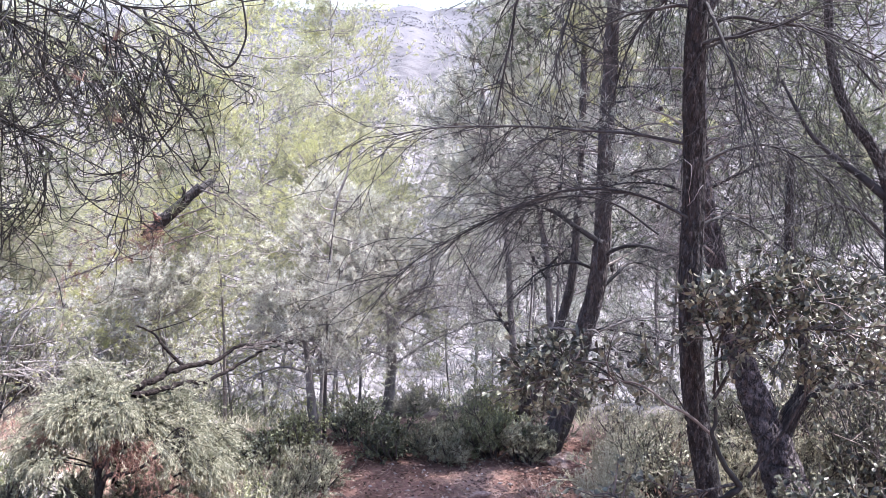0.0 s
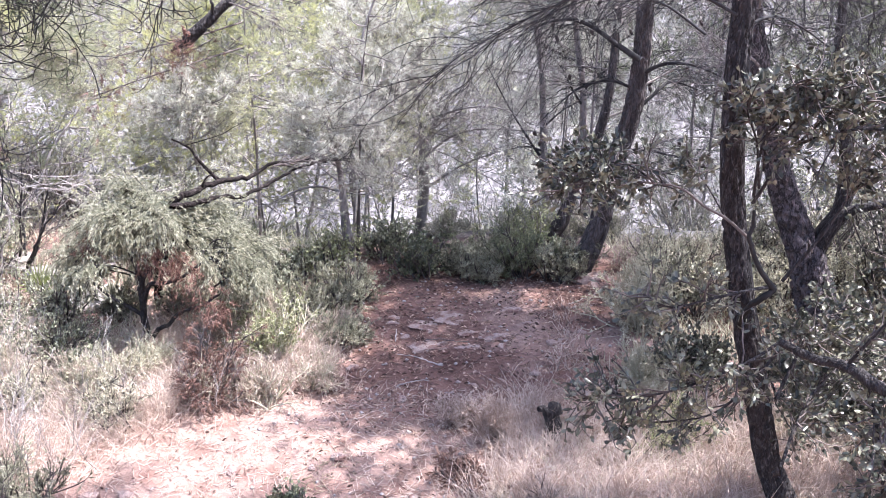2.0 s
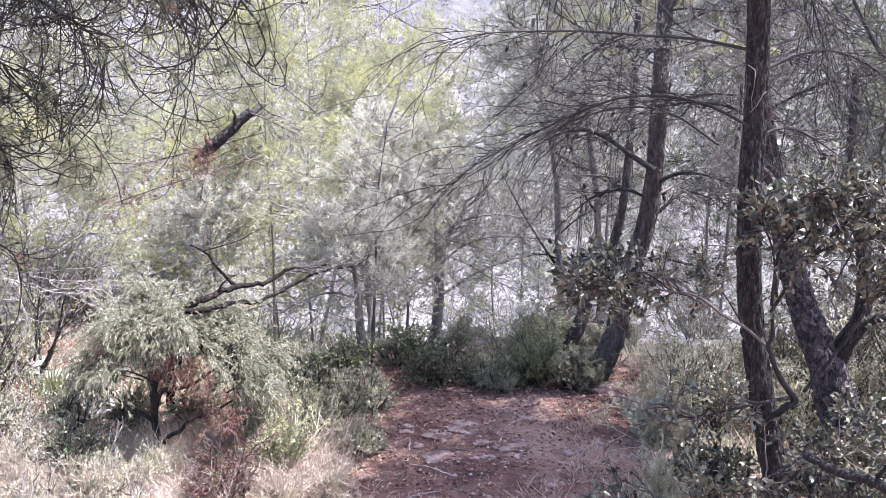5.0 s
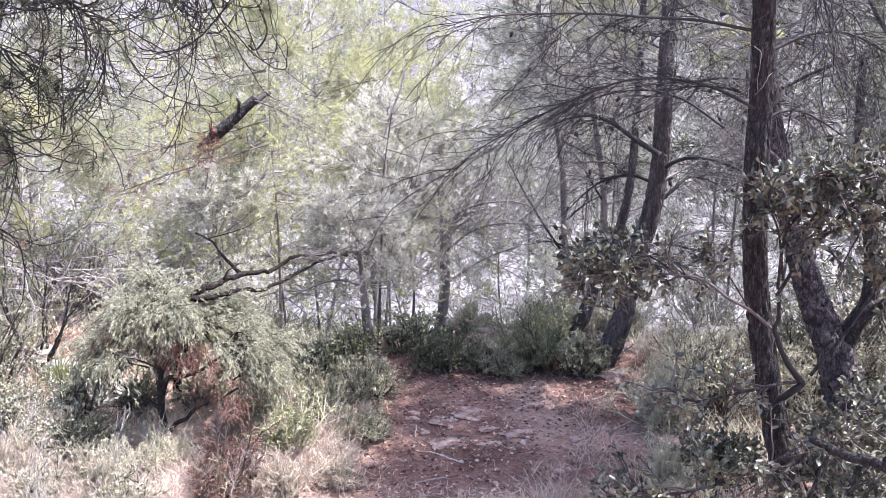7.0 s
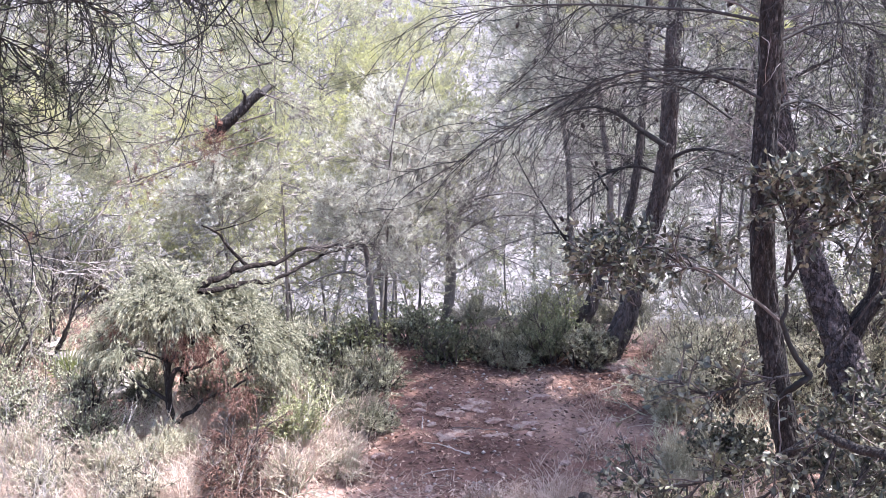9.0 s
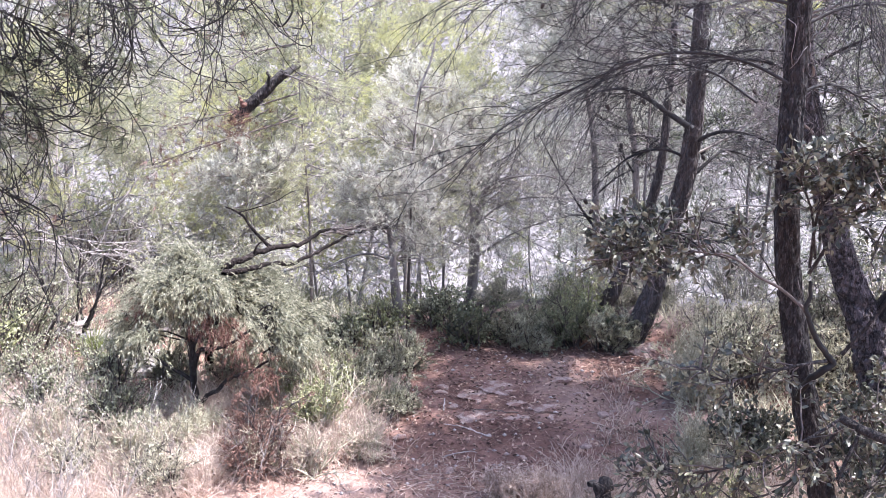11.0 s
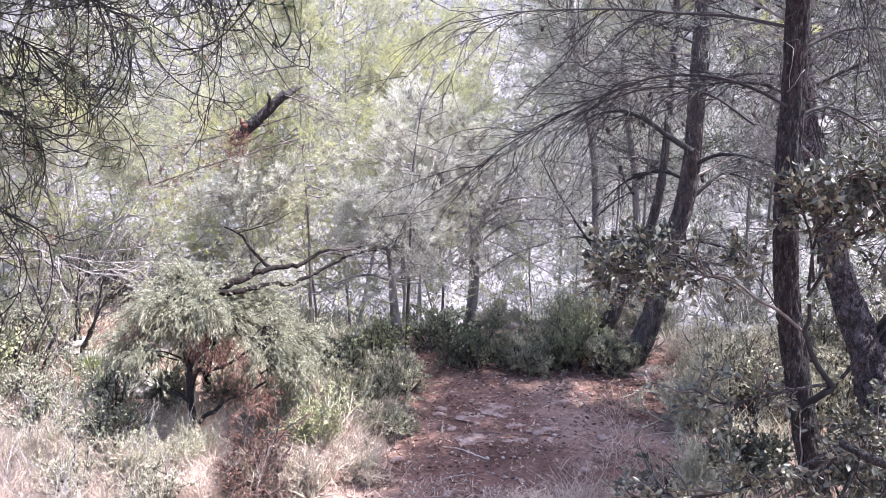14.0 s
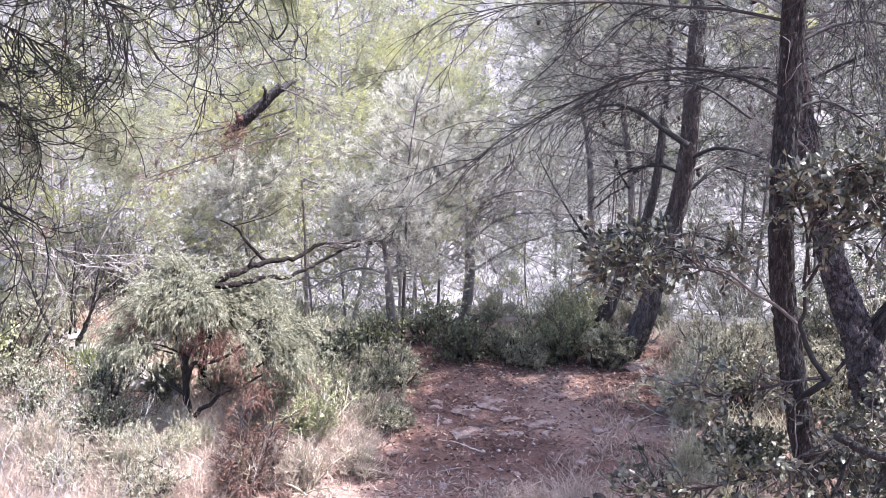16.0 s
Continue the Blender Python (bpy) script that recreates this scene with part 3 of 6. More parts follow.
near = [o for o in scene.objects if o.name.startswith("pine_tree")][0]
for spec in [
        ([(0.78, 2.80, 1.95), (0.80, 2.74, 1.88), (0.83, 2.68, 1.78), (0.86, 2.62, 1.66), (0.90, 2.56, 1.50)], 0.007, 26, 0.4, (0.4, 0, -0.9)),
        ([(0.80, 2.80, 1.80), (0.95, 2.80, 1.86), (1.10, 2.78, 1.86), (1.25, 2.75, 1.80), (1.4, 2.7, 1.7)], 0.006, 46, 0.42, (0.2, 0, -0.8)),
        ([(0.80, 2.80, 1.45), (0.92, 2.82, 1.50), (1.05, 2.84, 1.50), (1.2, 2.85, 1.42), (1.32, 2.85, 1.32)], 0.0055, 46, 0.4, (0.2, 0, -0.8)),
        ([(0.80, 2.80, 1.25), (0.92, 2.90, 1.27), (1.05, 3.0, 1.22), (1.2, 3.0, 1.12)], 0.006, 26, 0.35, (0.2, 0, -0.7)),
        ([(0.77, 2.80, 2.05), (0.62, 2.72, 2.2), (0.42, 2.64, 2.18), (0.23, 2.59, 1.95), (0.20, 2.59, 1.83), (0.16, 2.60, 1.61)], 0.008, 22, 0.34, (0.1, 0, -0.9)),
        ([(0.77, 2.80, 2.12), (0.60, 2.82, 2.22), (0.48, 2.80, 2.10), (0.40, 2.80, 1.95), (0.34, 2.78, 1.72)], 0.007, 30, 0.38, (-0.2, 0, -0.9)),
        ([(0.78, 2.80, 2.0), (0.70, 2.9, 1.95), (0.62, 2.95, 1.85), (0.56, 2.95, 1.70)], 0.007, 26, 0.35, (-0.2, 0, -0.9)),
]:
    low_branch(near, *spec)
part("curled_twig", tube([(0.729, 2.701, 1.472), (0.744, 2.676, 1.454), (0.741, 2.666, 1.414), (0.738, 2.667, 1.379), (0.747, 2.685, 1.346)], 0.0012, 0.0008, 24, 5, 0.0006), M_TWIG_GREY, near, "pale curled dead twig on the bark")
part("curled_twig", tube([(0.788, 2.705, 1.396), (0.769, 2.669, 1.387), (0.756, 2.662, 1.364), (0.746, 2.665, 1.348), (0.742, 2.687, 1.336)], 0.0012, 0.0008, 24, 5, 0.0006), M_TWIG_GREY, near, "pale curled dead twig on the bark")

# the thick pine with plated bark behind the oak
pine("thick pine trunk with deeply plated grey-brown bark", [foot(1.70, 3.75), (1.55, 3.80, -0.06), (1.49, 3.81, 0.12), (1.38, 3.85, 0.37), (1.28, 3.89, 0.67), (1.20, 3.92, 0.98), (1.14, 3.95, 1.3), (1.11, 3.97, 1.65), (1.15, 4.05, 2.0), (1.6, 4.25, 2.7), (2.0, 4.4, 3.6), (2.1, 4.45, 4.6)],
     # top and crown are out of view, bent and sized to shade the terrace
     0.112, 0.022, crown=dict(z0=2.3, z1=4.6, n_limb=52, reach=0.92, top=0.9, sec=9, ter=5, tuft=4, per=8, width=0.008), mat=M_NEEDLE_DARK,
     bare=[([(1.52, 3.84, 0.10), (1.56, 3.83, 0.23), (1.61, 3.81, 0.37), (1.59, 3.82, 0.62), (1.51, 3.85, 0.97), (1.5, 3.9, 1.4)], 0.05, 12, 0.4, (0, 0, -0.3), None, 0.6, M_BARK),
           ([(1.53, 3.79, 0.19), (1.57, 3.77, 0.29), (1.62, 3.75, 0.36), (1.73, 3.70, 0.41), (1.95, 3.6, 0.5)], 0.035, 10, 0.4, (0, 0, -0.3), None, 0.6, M_BARK),
           ([(1.18, 3.93, 1.06), (1.05, 3.95, 1.22), (0.85, 4.0, 1.25), (0.65, 4.05, 1.2)], 0.008, 26, 0.4, (-0.2, 0, -0.7)),
           ([(1.15, 3.95, 1.22), (1.4, 3.85, 1.36), (1.7, 3.7, 1.4), (2.0, 3.6, 1.35)], 0.008, 30, 0.4, (0.2, 0, -0.7))],
     plates=True, bush=(0.75, 1.75, 16, 0.5, 12, M_TWIG_GREY), group="pines round the terrace", flare=0.12, power=2.5, cell=(4.6, 11), bark=M_PLATE)

# the pine at the edge of the oak thicket
pine("dark pine with forked limbs beside the oak thicket", [foot(1.95, 3.35), (1.85, 3.44, 0.47), (1.78, 3.48, 0.93), (1.74, 3.50, 1.28), (1.67, 3.53, 1.45), (1.58, 3.57, 1.58), (1.51, 3.60, 1.80), (1.48, 3.61, 2.1), (1.45, 3.7, 3.2)],
     0.032, 0.014, crown=dict(z0=2.3, z1=3.2, n_limb=18, reach=0.7, top=0.8, sec=8, ter=4, tuft=3, per=8, width=0.006), mat=M_NEEDLE_DARK,
     bare=[([(1.73, 3.50, 1.26), (1.64, 3.55, 1.34), (1.56, 3.58, 1.40), (1.46, 3.62, 1.5), (1.35, 3.66, 1.7)], 0.02, 22, 0.36, (-0.2, 0, -0.5), (0.25, M_NEEDLE)),
           ([(1.74, 3.50, 1.1), (1.62, 3.45, 1.2), (1.48, 3.4, 1.24), (1.34, 3.35, 1.2)], 0.01, 30, 0.34, (-0.2, 0, -0.7)),
           ([(1.80, 3.47, 0.8), (1.68, 3.4, 0.92), (1.52, 3.35, 0.95), (1.38, 3.3, 0.9)], 0.009, 26, 0.34, (-0.2, 0, -0.6)),
           ([(1.70, 3.52, 1.4), (1.78, 3.4, 1.6), (1.85, 3.3, 1.7), (1.95, 3.2, 1.65)], 0.010, 26, 0.34, (0, 0, -0.6), (0.2, M_NEEDLE))],
     plates=True, group="pines round the terrace")

# the leaning pine at the terrace edge, with cones
LEAN = [foot(0.60, 4.97), (0.72, 4.96, -0.19), (0.77, 4.95, 0.08), (0.82, 4.95, 0.32), (0.86, 4.94, 0.48), (0.89, 4.93, 0.79), (0.89, 4.93, 1.09), (0.89, 4.93, 1.44), (0.90, 4.95, 1.9), (0.92, 4.97, 2.4), (0.93, 4.98, 3.6)]
lean = pine("leaning dark pine with bare twigs and small cones", LEAN, 0.066, 0.03, mat=M_NEEDLE_DULL, bark=M_BARK_MID, twig=M_TWIG_DARK,
            # the unseen upper part of this crown is added to shade the terrace
            crown=dict(z0=1.0, z1=3.2, n_limb=36, reach=1.0, top=0.8, pull=(0, 0, 0.0), sec=9, ter=5, tuft=3, per=9, width=0.003, length=0.055),
            bare=[([(0.87, 4.84, 0.82), (0.74, 4.86, 0.90), (0.62, 4.87, 0.98), (0.50, 4.89, 1.02), (0.36, 4.90, 1.00)], 0.018, 34, 0.42, (-0.3, 0, -0.5)),
                  ([(0.88, 4.93, 0.72), (1.0, 4.85, 0.80), (1.15, 4.8, 0.80), (1.35, 4.8, 0.72)], 0.014, 34, 0.4, (0.2, 0, -0.6)),
                  ([(0.82, 4.94, 0.30), (0.95, 4.9, 0.32), (1.1, 4.85, 0.30), (1.3, 4.8, 0.28)], 0.012, 26, 0.34, (0.2, 0, -0.6)),
                  ([(0.80, 4.94, 0.18), (0.95, 4.92, 0.20), (1.12, 4.9, 0.18)], 0.009, 20, 0.34, (0.2, 0, -0.6))],
            plates=True, group="pines round the terrace", flare=0.25, bush=(0.2, 1.6, 10, 0.7, 14, M_TWIG_GREY))
for spec in [
        ([(0.86, 4.94, 0.5), (0.98, 5.0, 0.6), (1.1, 5.1, 0.66), (1.25, 5.1, 0.62)], 0.012, 34, 0.42, (0.2, 0, -0.8)),
        ([(0.87, 4.93, 0.65), (0.72, 4.9, 0.70), (0.55, 4.85, 0.66), (0.42, 4.8, 0.56)], 0.010, 30, 0.36, (-0.2, 0, -0.6)),
        ([(0.88, 4.93, 1.1), (1.05, 4.9, 1.2), (1.25, 4.85, 1.22), (1.5, 4.8, 1.15)], 0.012, 34, 0.42, (0.2, 0, -0.6))]:
    low_branch(lean, *spec)
pine("slim grey trunk leaning against the dark pine", bark=M_BARK_MID, path=[foot(0.46, 5.50), (0.57, 5.48, -0.31), (0.64, 5.48, -0.08), (0.75, 5.46, 0.21), (0.81, 5.45, 0.53), (0.84, 5.5, 1.1), (0.85, 5.55, 2.0)],
     r0=0.055, r1=0.02, crown=dict(z0=1.1, z1=1.95, n_limb=10, reach=0.7, sec=7, ter=4, tuft=3, per=8, width=0.0036), group="pines round the terrace", bush=(0.0, 1.4, 9, 0.7, 14, M_TWIG_GREY))
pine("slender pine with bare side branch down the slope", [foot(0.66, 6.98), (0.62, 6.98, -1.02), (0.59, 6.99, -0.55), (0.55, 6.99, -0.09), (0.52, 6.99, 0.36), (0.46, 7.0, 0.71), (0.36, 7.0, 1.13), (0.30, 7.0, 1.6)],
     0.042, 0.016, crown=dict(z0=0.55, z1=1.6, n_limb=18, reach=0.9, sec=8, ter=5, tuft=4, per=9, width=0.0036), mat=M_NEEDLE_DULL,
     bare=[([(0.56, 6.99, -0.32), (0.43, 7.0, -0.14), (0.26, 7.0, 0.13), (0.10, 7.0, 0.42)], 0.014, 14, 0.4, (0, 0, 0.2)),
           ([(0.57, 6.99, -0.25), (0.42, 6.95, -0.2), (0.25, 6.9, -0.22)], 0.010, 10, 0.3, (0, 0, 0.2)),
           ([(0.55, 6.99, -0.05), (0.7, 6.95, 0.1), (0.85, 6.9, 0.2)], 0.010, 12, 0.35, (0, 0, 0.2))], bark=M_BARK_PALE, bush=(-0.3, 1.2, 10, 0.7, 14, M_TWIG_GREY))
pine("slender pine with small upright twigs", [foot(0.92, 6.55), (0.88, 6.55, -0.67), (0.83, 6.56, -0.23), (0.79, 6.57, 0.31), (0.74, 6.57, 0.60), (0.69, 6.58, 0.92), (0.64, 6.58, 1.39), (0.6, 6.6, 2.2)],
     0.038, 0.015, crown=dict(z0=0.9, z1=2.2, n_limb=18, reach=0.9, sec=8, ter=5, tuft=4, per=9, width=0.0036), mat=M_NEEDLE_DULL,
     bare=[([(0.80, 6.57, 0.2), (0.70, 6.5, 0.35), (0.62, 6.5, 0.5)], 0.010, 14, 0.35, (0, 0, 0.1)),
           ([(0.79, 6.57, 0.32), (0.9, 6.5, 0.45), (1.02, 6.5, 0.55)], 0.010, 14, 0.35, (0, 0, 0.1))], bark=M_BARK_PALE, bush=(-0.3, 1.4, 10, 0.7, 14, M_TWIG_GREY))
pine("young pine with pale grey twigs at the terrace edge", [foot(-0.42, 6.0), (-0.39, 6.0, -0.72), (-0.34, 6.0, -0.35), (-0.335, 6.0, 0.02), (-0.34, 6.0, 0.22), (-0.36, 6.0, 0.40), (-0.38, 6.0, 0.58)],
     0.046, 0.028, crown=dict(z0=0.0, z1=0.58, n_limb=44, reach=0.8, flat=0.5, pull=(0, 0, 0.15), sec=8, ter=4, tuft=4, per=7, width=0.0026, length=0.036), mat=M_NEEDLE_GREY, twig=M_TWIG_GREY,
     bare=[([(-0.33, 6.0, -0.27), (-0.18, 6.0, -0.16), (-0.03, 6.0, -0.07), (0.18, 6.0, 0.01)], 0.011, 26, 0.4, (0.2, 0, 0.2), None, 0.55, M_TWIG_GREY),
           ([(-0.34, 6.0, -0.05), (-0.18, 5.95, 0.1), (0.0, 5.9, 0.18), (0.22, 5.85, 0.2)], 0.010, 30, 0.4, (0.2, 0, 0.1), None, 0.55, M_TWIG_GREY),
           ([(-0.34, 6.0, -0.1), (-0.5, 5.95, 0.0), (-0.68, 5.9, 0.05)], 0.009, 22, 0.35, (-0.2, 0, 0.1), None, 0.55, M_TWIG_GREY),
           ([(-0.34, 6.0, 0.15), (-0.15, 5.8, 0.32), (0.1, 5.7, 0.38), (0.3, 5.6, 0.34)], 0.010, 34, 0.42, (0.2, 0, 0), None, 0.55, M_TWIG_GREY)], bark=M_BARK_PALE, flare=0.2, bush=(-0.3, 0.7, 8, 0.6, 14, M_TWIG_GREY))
pine("small pine with grey bark", [foot(-0.72, 5.06), (-0.75, 5.05, -0.19), (-0.76, 5.05, -0.02), (-0.77, 5.05, 0.12), (-0.80, 5.04, 0.28), (-0.86, 5.04, 0.5)],
     0.034, 0.012, crown=dict(z0=-0.02, z1=0.5, n_limb=34, reach=0.6, pull=(0, 0, 0.1), sec=8, ter=4, tuft=4, per=7, width=0.0024, length=0.034), mat=M_NEEDLE_GREY, twig=M_TWIG_GREY,
     bare=[([(-0.76, 5.05, 0.0), (-0.9, 5.0, 0.05), (-1.05, 4.95, 0.02), (-1.2, 4.9, -0.06)], 0.009, 20, 0.3, (-0.2, 0, 0), None, 0.55, M_TWIG_GREY)], bark=M_BARK_PALE)
pine("thin dark sapling standing beside a small pine", [foot(-0.69, 5.12), (-0.68, 5.11, -0.21), (-0.66, 5.12, 0.24), (-0.65, 5.12, 0.58), (-0.59, 5.13, 1.00)],
     0.014, 0.003, crown=dict(z0=0.2, z1=1.0, n_limb=26, reach=0.55, pull=(0, 0, 0.1), sec=7, ter=4, tuft=4, per=7, width=0.0024, length=0.034), mat=M_NEEDLE_GREY, twig=M_TWIG_GREY, bark=M_TWIG)

# crowns of the pines that stand down the slope
# x, y, top, low, reach, limbs
BRIGHT = [
    (-2.75, 7.3, 2.3, -0.6, 1.5, 46),
    (-1.45, 7.2, 2.1, -0.9, 1.2, 50),
    (-1.05, 8.8, 3.8, -0.5, 1.1, 60),
    (-0.86, 9.5, 2.5, -0.2, 0.75, 44),
    (-1.95, 8.1, 2.7, -0.4, 1.2, 46),
    (-0.95, 7.7, 1.45, -0.15, 0.8, 38),
    (-2.4, 9.6, 3.6, -0.5, 1.6, 30),
    (-1.95, 6.25, 0.95, -0.5, 0.95, 36),
    (-3.2, 6.0, 1.2, -0.8, 1.1, 46),
    (-0.85, 6.9, 1.1, -0.25, 0.9, 46),
    (-1.42, 5.67, 1.5, 0.3, 0.62, 30),
    (-2.5, 5.6, 0.8, -0.4, 0.85, 42),
    (-0.55, 10.4, 1.6, -0.6, 0.95, 36),
    (-4.7, 9.0, 3.0, -1.0, 1.7, 28),
]
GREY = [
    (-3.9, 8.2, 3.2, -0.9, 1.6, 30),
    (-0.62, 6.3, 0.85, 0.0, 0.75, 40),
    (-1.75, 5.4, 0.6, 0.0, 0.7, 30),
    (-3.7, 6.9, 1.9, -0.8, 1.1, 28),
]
DULL = [
    (1.35, 8.8, 4.0, -0.6, 1.2, 46),
    (0.75, 8.2, 2.6, -1.3, 0.9, 44),
    (1.7, 6.5, 2.4, -0.9, 0.9, 44),
    (1.05, 10.2, 3.4, -2.0, 1.3, 44),
    (0.15, 9.6, 1.15, -0.6, 1.0, 36),
    (0.65, 10.8, 1.45, -0.8, 1.1, 34),
]
# pines that get their shade from the darker needle colour
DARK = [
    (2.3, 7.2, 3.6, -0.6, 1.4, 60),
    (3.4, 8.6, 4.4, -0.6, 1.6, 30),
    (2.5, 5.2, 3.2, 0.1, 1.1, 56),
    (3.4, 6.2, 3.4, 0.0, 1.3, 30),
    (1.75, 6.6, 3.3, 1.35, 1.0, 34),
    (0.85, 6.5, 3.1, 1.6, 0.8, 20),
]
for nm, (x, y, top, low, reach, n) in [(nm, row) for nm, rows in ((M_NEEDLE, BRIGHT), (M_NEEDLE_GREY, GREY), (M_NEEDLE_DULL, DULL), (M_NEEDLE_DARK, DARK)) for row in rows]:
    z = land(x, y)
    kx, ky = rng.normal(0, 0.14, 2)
    pine("bright pine with yellow-green needles down the slope" if nm is M_NEEDLE else "pine down the slope with shade put into its dark green needles" if nm is M_NEEDLE_DARK else "dull grey-green pine down the slope" if nm is M_NEEDLE_DULL else "grey-green pine with pale twigs down the slope, sunlight put into its needles",
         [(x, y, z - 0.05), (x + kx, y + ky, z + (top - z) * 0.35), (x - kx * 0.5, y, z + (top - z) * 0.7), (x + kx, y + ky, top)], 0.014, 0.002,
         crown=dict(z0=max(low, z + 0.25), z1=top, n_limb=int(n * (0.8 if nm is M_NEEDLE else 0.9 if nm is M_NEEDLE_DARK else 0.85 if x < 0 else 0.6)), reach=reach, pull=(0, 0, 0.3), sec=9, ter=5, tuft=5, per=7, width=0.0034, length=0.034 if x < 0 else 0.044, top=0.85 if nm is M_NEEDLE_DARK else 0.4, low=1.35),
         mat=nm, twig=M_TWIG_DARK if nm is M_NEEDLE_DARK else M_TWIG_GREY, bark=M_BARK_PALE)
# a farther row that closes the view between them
# no haze is drawn here; any paleness sits in the needle colours
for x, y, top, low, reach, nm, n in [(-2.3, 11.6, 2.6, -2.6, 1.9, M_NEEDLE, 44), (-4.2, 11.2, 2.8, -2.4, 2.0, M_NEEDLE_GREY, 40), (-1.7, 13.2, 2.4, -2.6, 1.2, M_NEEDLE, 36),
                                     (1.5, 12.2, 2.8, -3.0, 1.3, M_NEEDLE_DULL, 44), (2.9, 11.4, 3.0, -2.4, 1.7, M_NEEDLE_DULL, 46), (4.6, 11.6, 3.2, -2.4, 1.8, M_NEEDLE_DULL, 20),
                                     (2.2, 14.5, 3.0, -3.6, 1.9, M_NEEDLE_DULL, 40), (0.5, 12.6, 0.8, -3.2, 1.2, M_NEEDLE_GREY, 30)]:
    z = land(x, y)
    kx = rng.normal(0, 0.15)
    pine("grey-green pine farther down the slope, pale by its needle colour", [(x, y, z - 0.05), (x + kx, y, z + (top - z) * 0.4), (x - kx * 0.5, y, z + (top - z) * 0.7), (x, y, top)], 0.032, 0.003,
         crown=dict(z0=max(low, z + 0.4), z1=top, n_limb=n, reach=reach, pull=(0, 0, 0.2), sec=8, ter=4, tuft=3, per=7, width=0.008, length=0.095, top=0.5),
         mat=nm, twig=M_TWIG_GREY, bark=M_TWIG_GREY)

# a broken limb hanging from one of them
host = [o for o in scene.objects if o.name.startswith("pine_tree") and abs(o.matrix_basis.translation.x + 1.42) < 0.01][0]
snag = part("broken_limb", barked([(-1.33, 5.0, 1.09), (-1.38, 4.98, 1.045), (-1.45, 4.96, 0.98), (-1.52, 4.94, 0.92), (-1.565, 4.93, 0.88)], 0.026, 0.036, n=70, sides=16, depth=0.22), M_BARK, host, "dark broken limb hanging down")
part("branch", tube([(-1.42, 5.67, 1.06), (-1.38, 5.45, 1.08), (-1.35, 5.2, 1.08), (-1.34, 5.02, 1.07)], 0.012, 0.022, 16, 8, 0.002), M_BARK, host)
part("stub", tube([(-1.415, 4.95, 1.02), (-1.405, 4.93, 1.07), (-1.41, 4.92, 1.10)], 0.011, 0.006, 8, 6, 0.002), M_BARK, snag)
part("broken_end", tube([(-1.545, 4.90, 0.915), (-1.555, 4.89, 0.945), (-1.565, 4.885, 0.97)], 0.017, 0.004, 10, 7, 0.004), M_REDWOOD, snag, "raw red-brown splintered wood")
part("splinter", tube([(-1.56, 4.93, 0.885), (-1.61, 4.92, 0.85), (-1.65, 4.92, 0.83)], 0.024, 0.006, 10, 7, 0.004), M_BARK, snag)
low_branch(host, [(-1.45, 5.05, 0.88), (-1.50, 4.95, 0.85), (-1.56, 4.88, 0.82), (-1.62, 4.84, 0.80)], 0.004, 18, 0.14, (0, 0, 0.3), (0.35, M_RUST), 0.7, M_TWIG, 3)
low_branch(host, [(-1.30, 4.88, 1.09), (-1.20, 4.80, 1.07), (-1.08, 4.76, 1.02), (-0.96, 4.75, 0.96)], 0.005, 26, 0.2, (0, 0, -0.1), (0.3, M_NEEDLE), 0.6, M_TWIG, 3)
low_branch(host, [(-1.42, 5.62, 1.20), (-1.55, 5.2, 1.18), (-1.68, 4.95, 1.08), (-1.80, 4.85, 0.95)], 0.006, 26, 0.24, (0, 0, 0), (0.5, M_NEEDLE), 0.6, M_TWIG, 4)

# dead tufts on the low limbs of the same pine
low_branch(host, [(-1.42, 5.60, 0.9), (-1.62, 5.2, 0.86), (-1.80, 4.85, 0.84), (-1.92, 4.6, 0.82)], 0.006, 22, 0.2, (0, 0, -0.3), (0.22, M_NEEDLE_DRY), 0.6, M_TWIG, 3)
low_branch(host, [(-1.42, 5.60, 0.75), (-1.68, 5.2, 0.70), (-1.88, 4.85, 0.66), (-2.02, 4.6, 0.62)], 0.006, 22, 0.2, (0, 0, -0.3), (0.22, M_NEEDLE_DRY), 0.6, M_TWIG, 3)

def coil(start, way, length, K, sag, turn):
    """Twigs that sag and then curl up into hooks towards their tips."""
    d = unit(np.asarray(way, float))
    M = len(d)
    step = (np.broadcast_to(np.asarray(length, float), (M,)) / (K - 1))[:, None]
    axis = unit(np.cross(d, rng.normal(0, 1, (M, 3))))
    bend = rng.uniform(0.2, 1.0, (M, 1)) * turn
    P = [np.asarray(start, float)]
    for k in range(K - 1):
        f = k / (K - 1)
        a = bend * (0.3 + 2.0 * f * f) / (K - 1) * 1.2
        d = d * np.cos(a) + np.cross(axis, d) * np.sin(a) + axis * (axis * d).sum(1, keepdims=True) * (1 - np.cos(a))
        d = unit(d + np.array([0, 0, sag * (1 - f) / (K - 1)]) + rng.normal(0, 0.14, (M, 3)))
        P.append(P[-1] + d * step)
    return np.stack(P, 1)


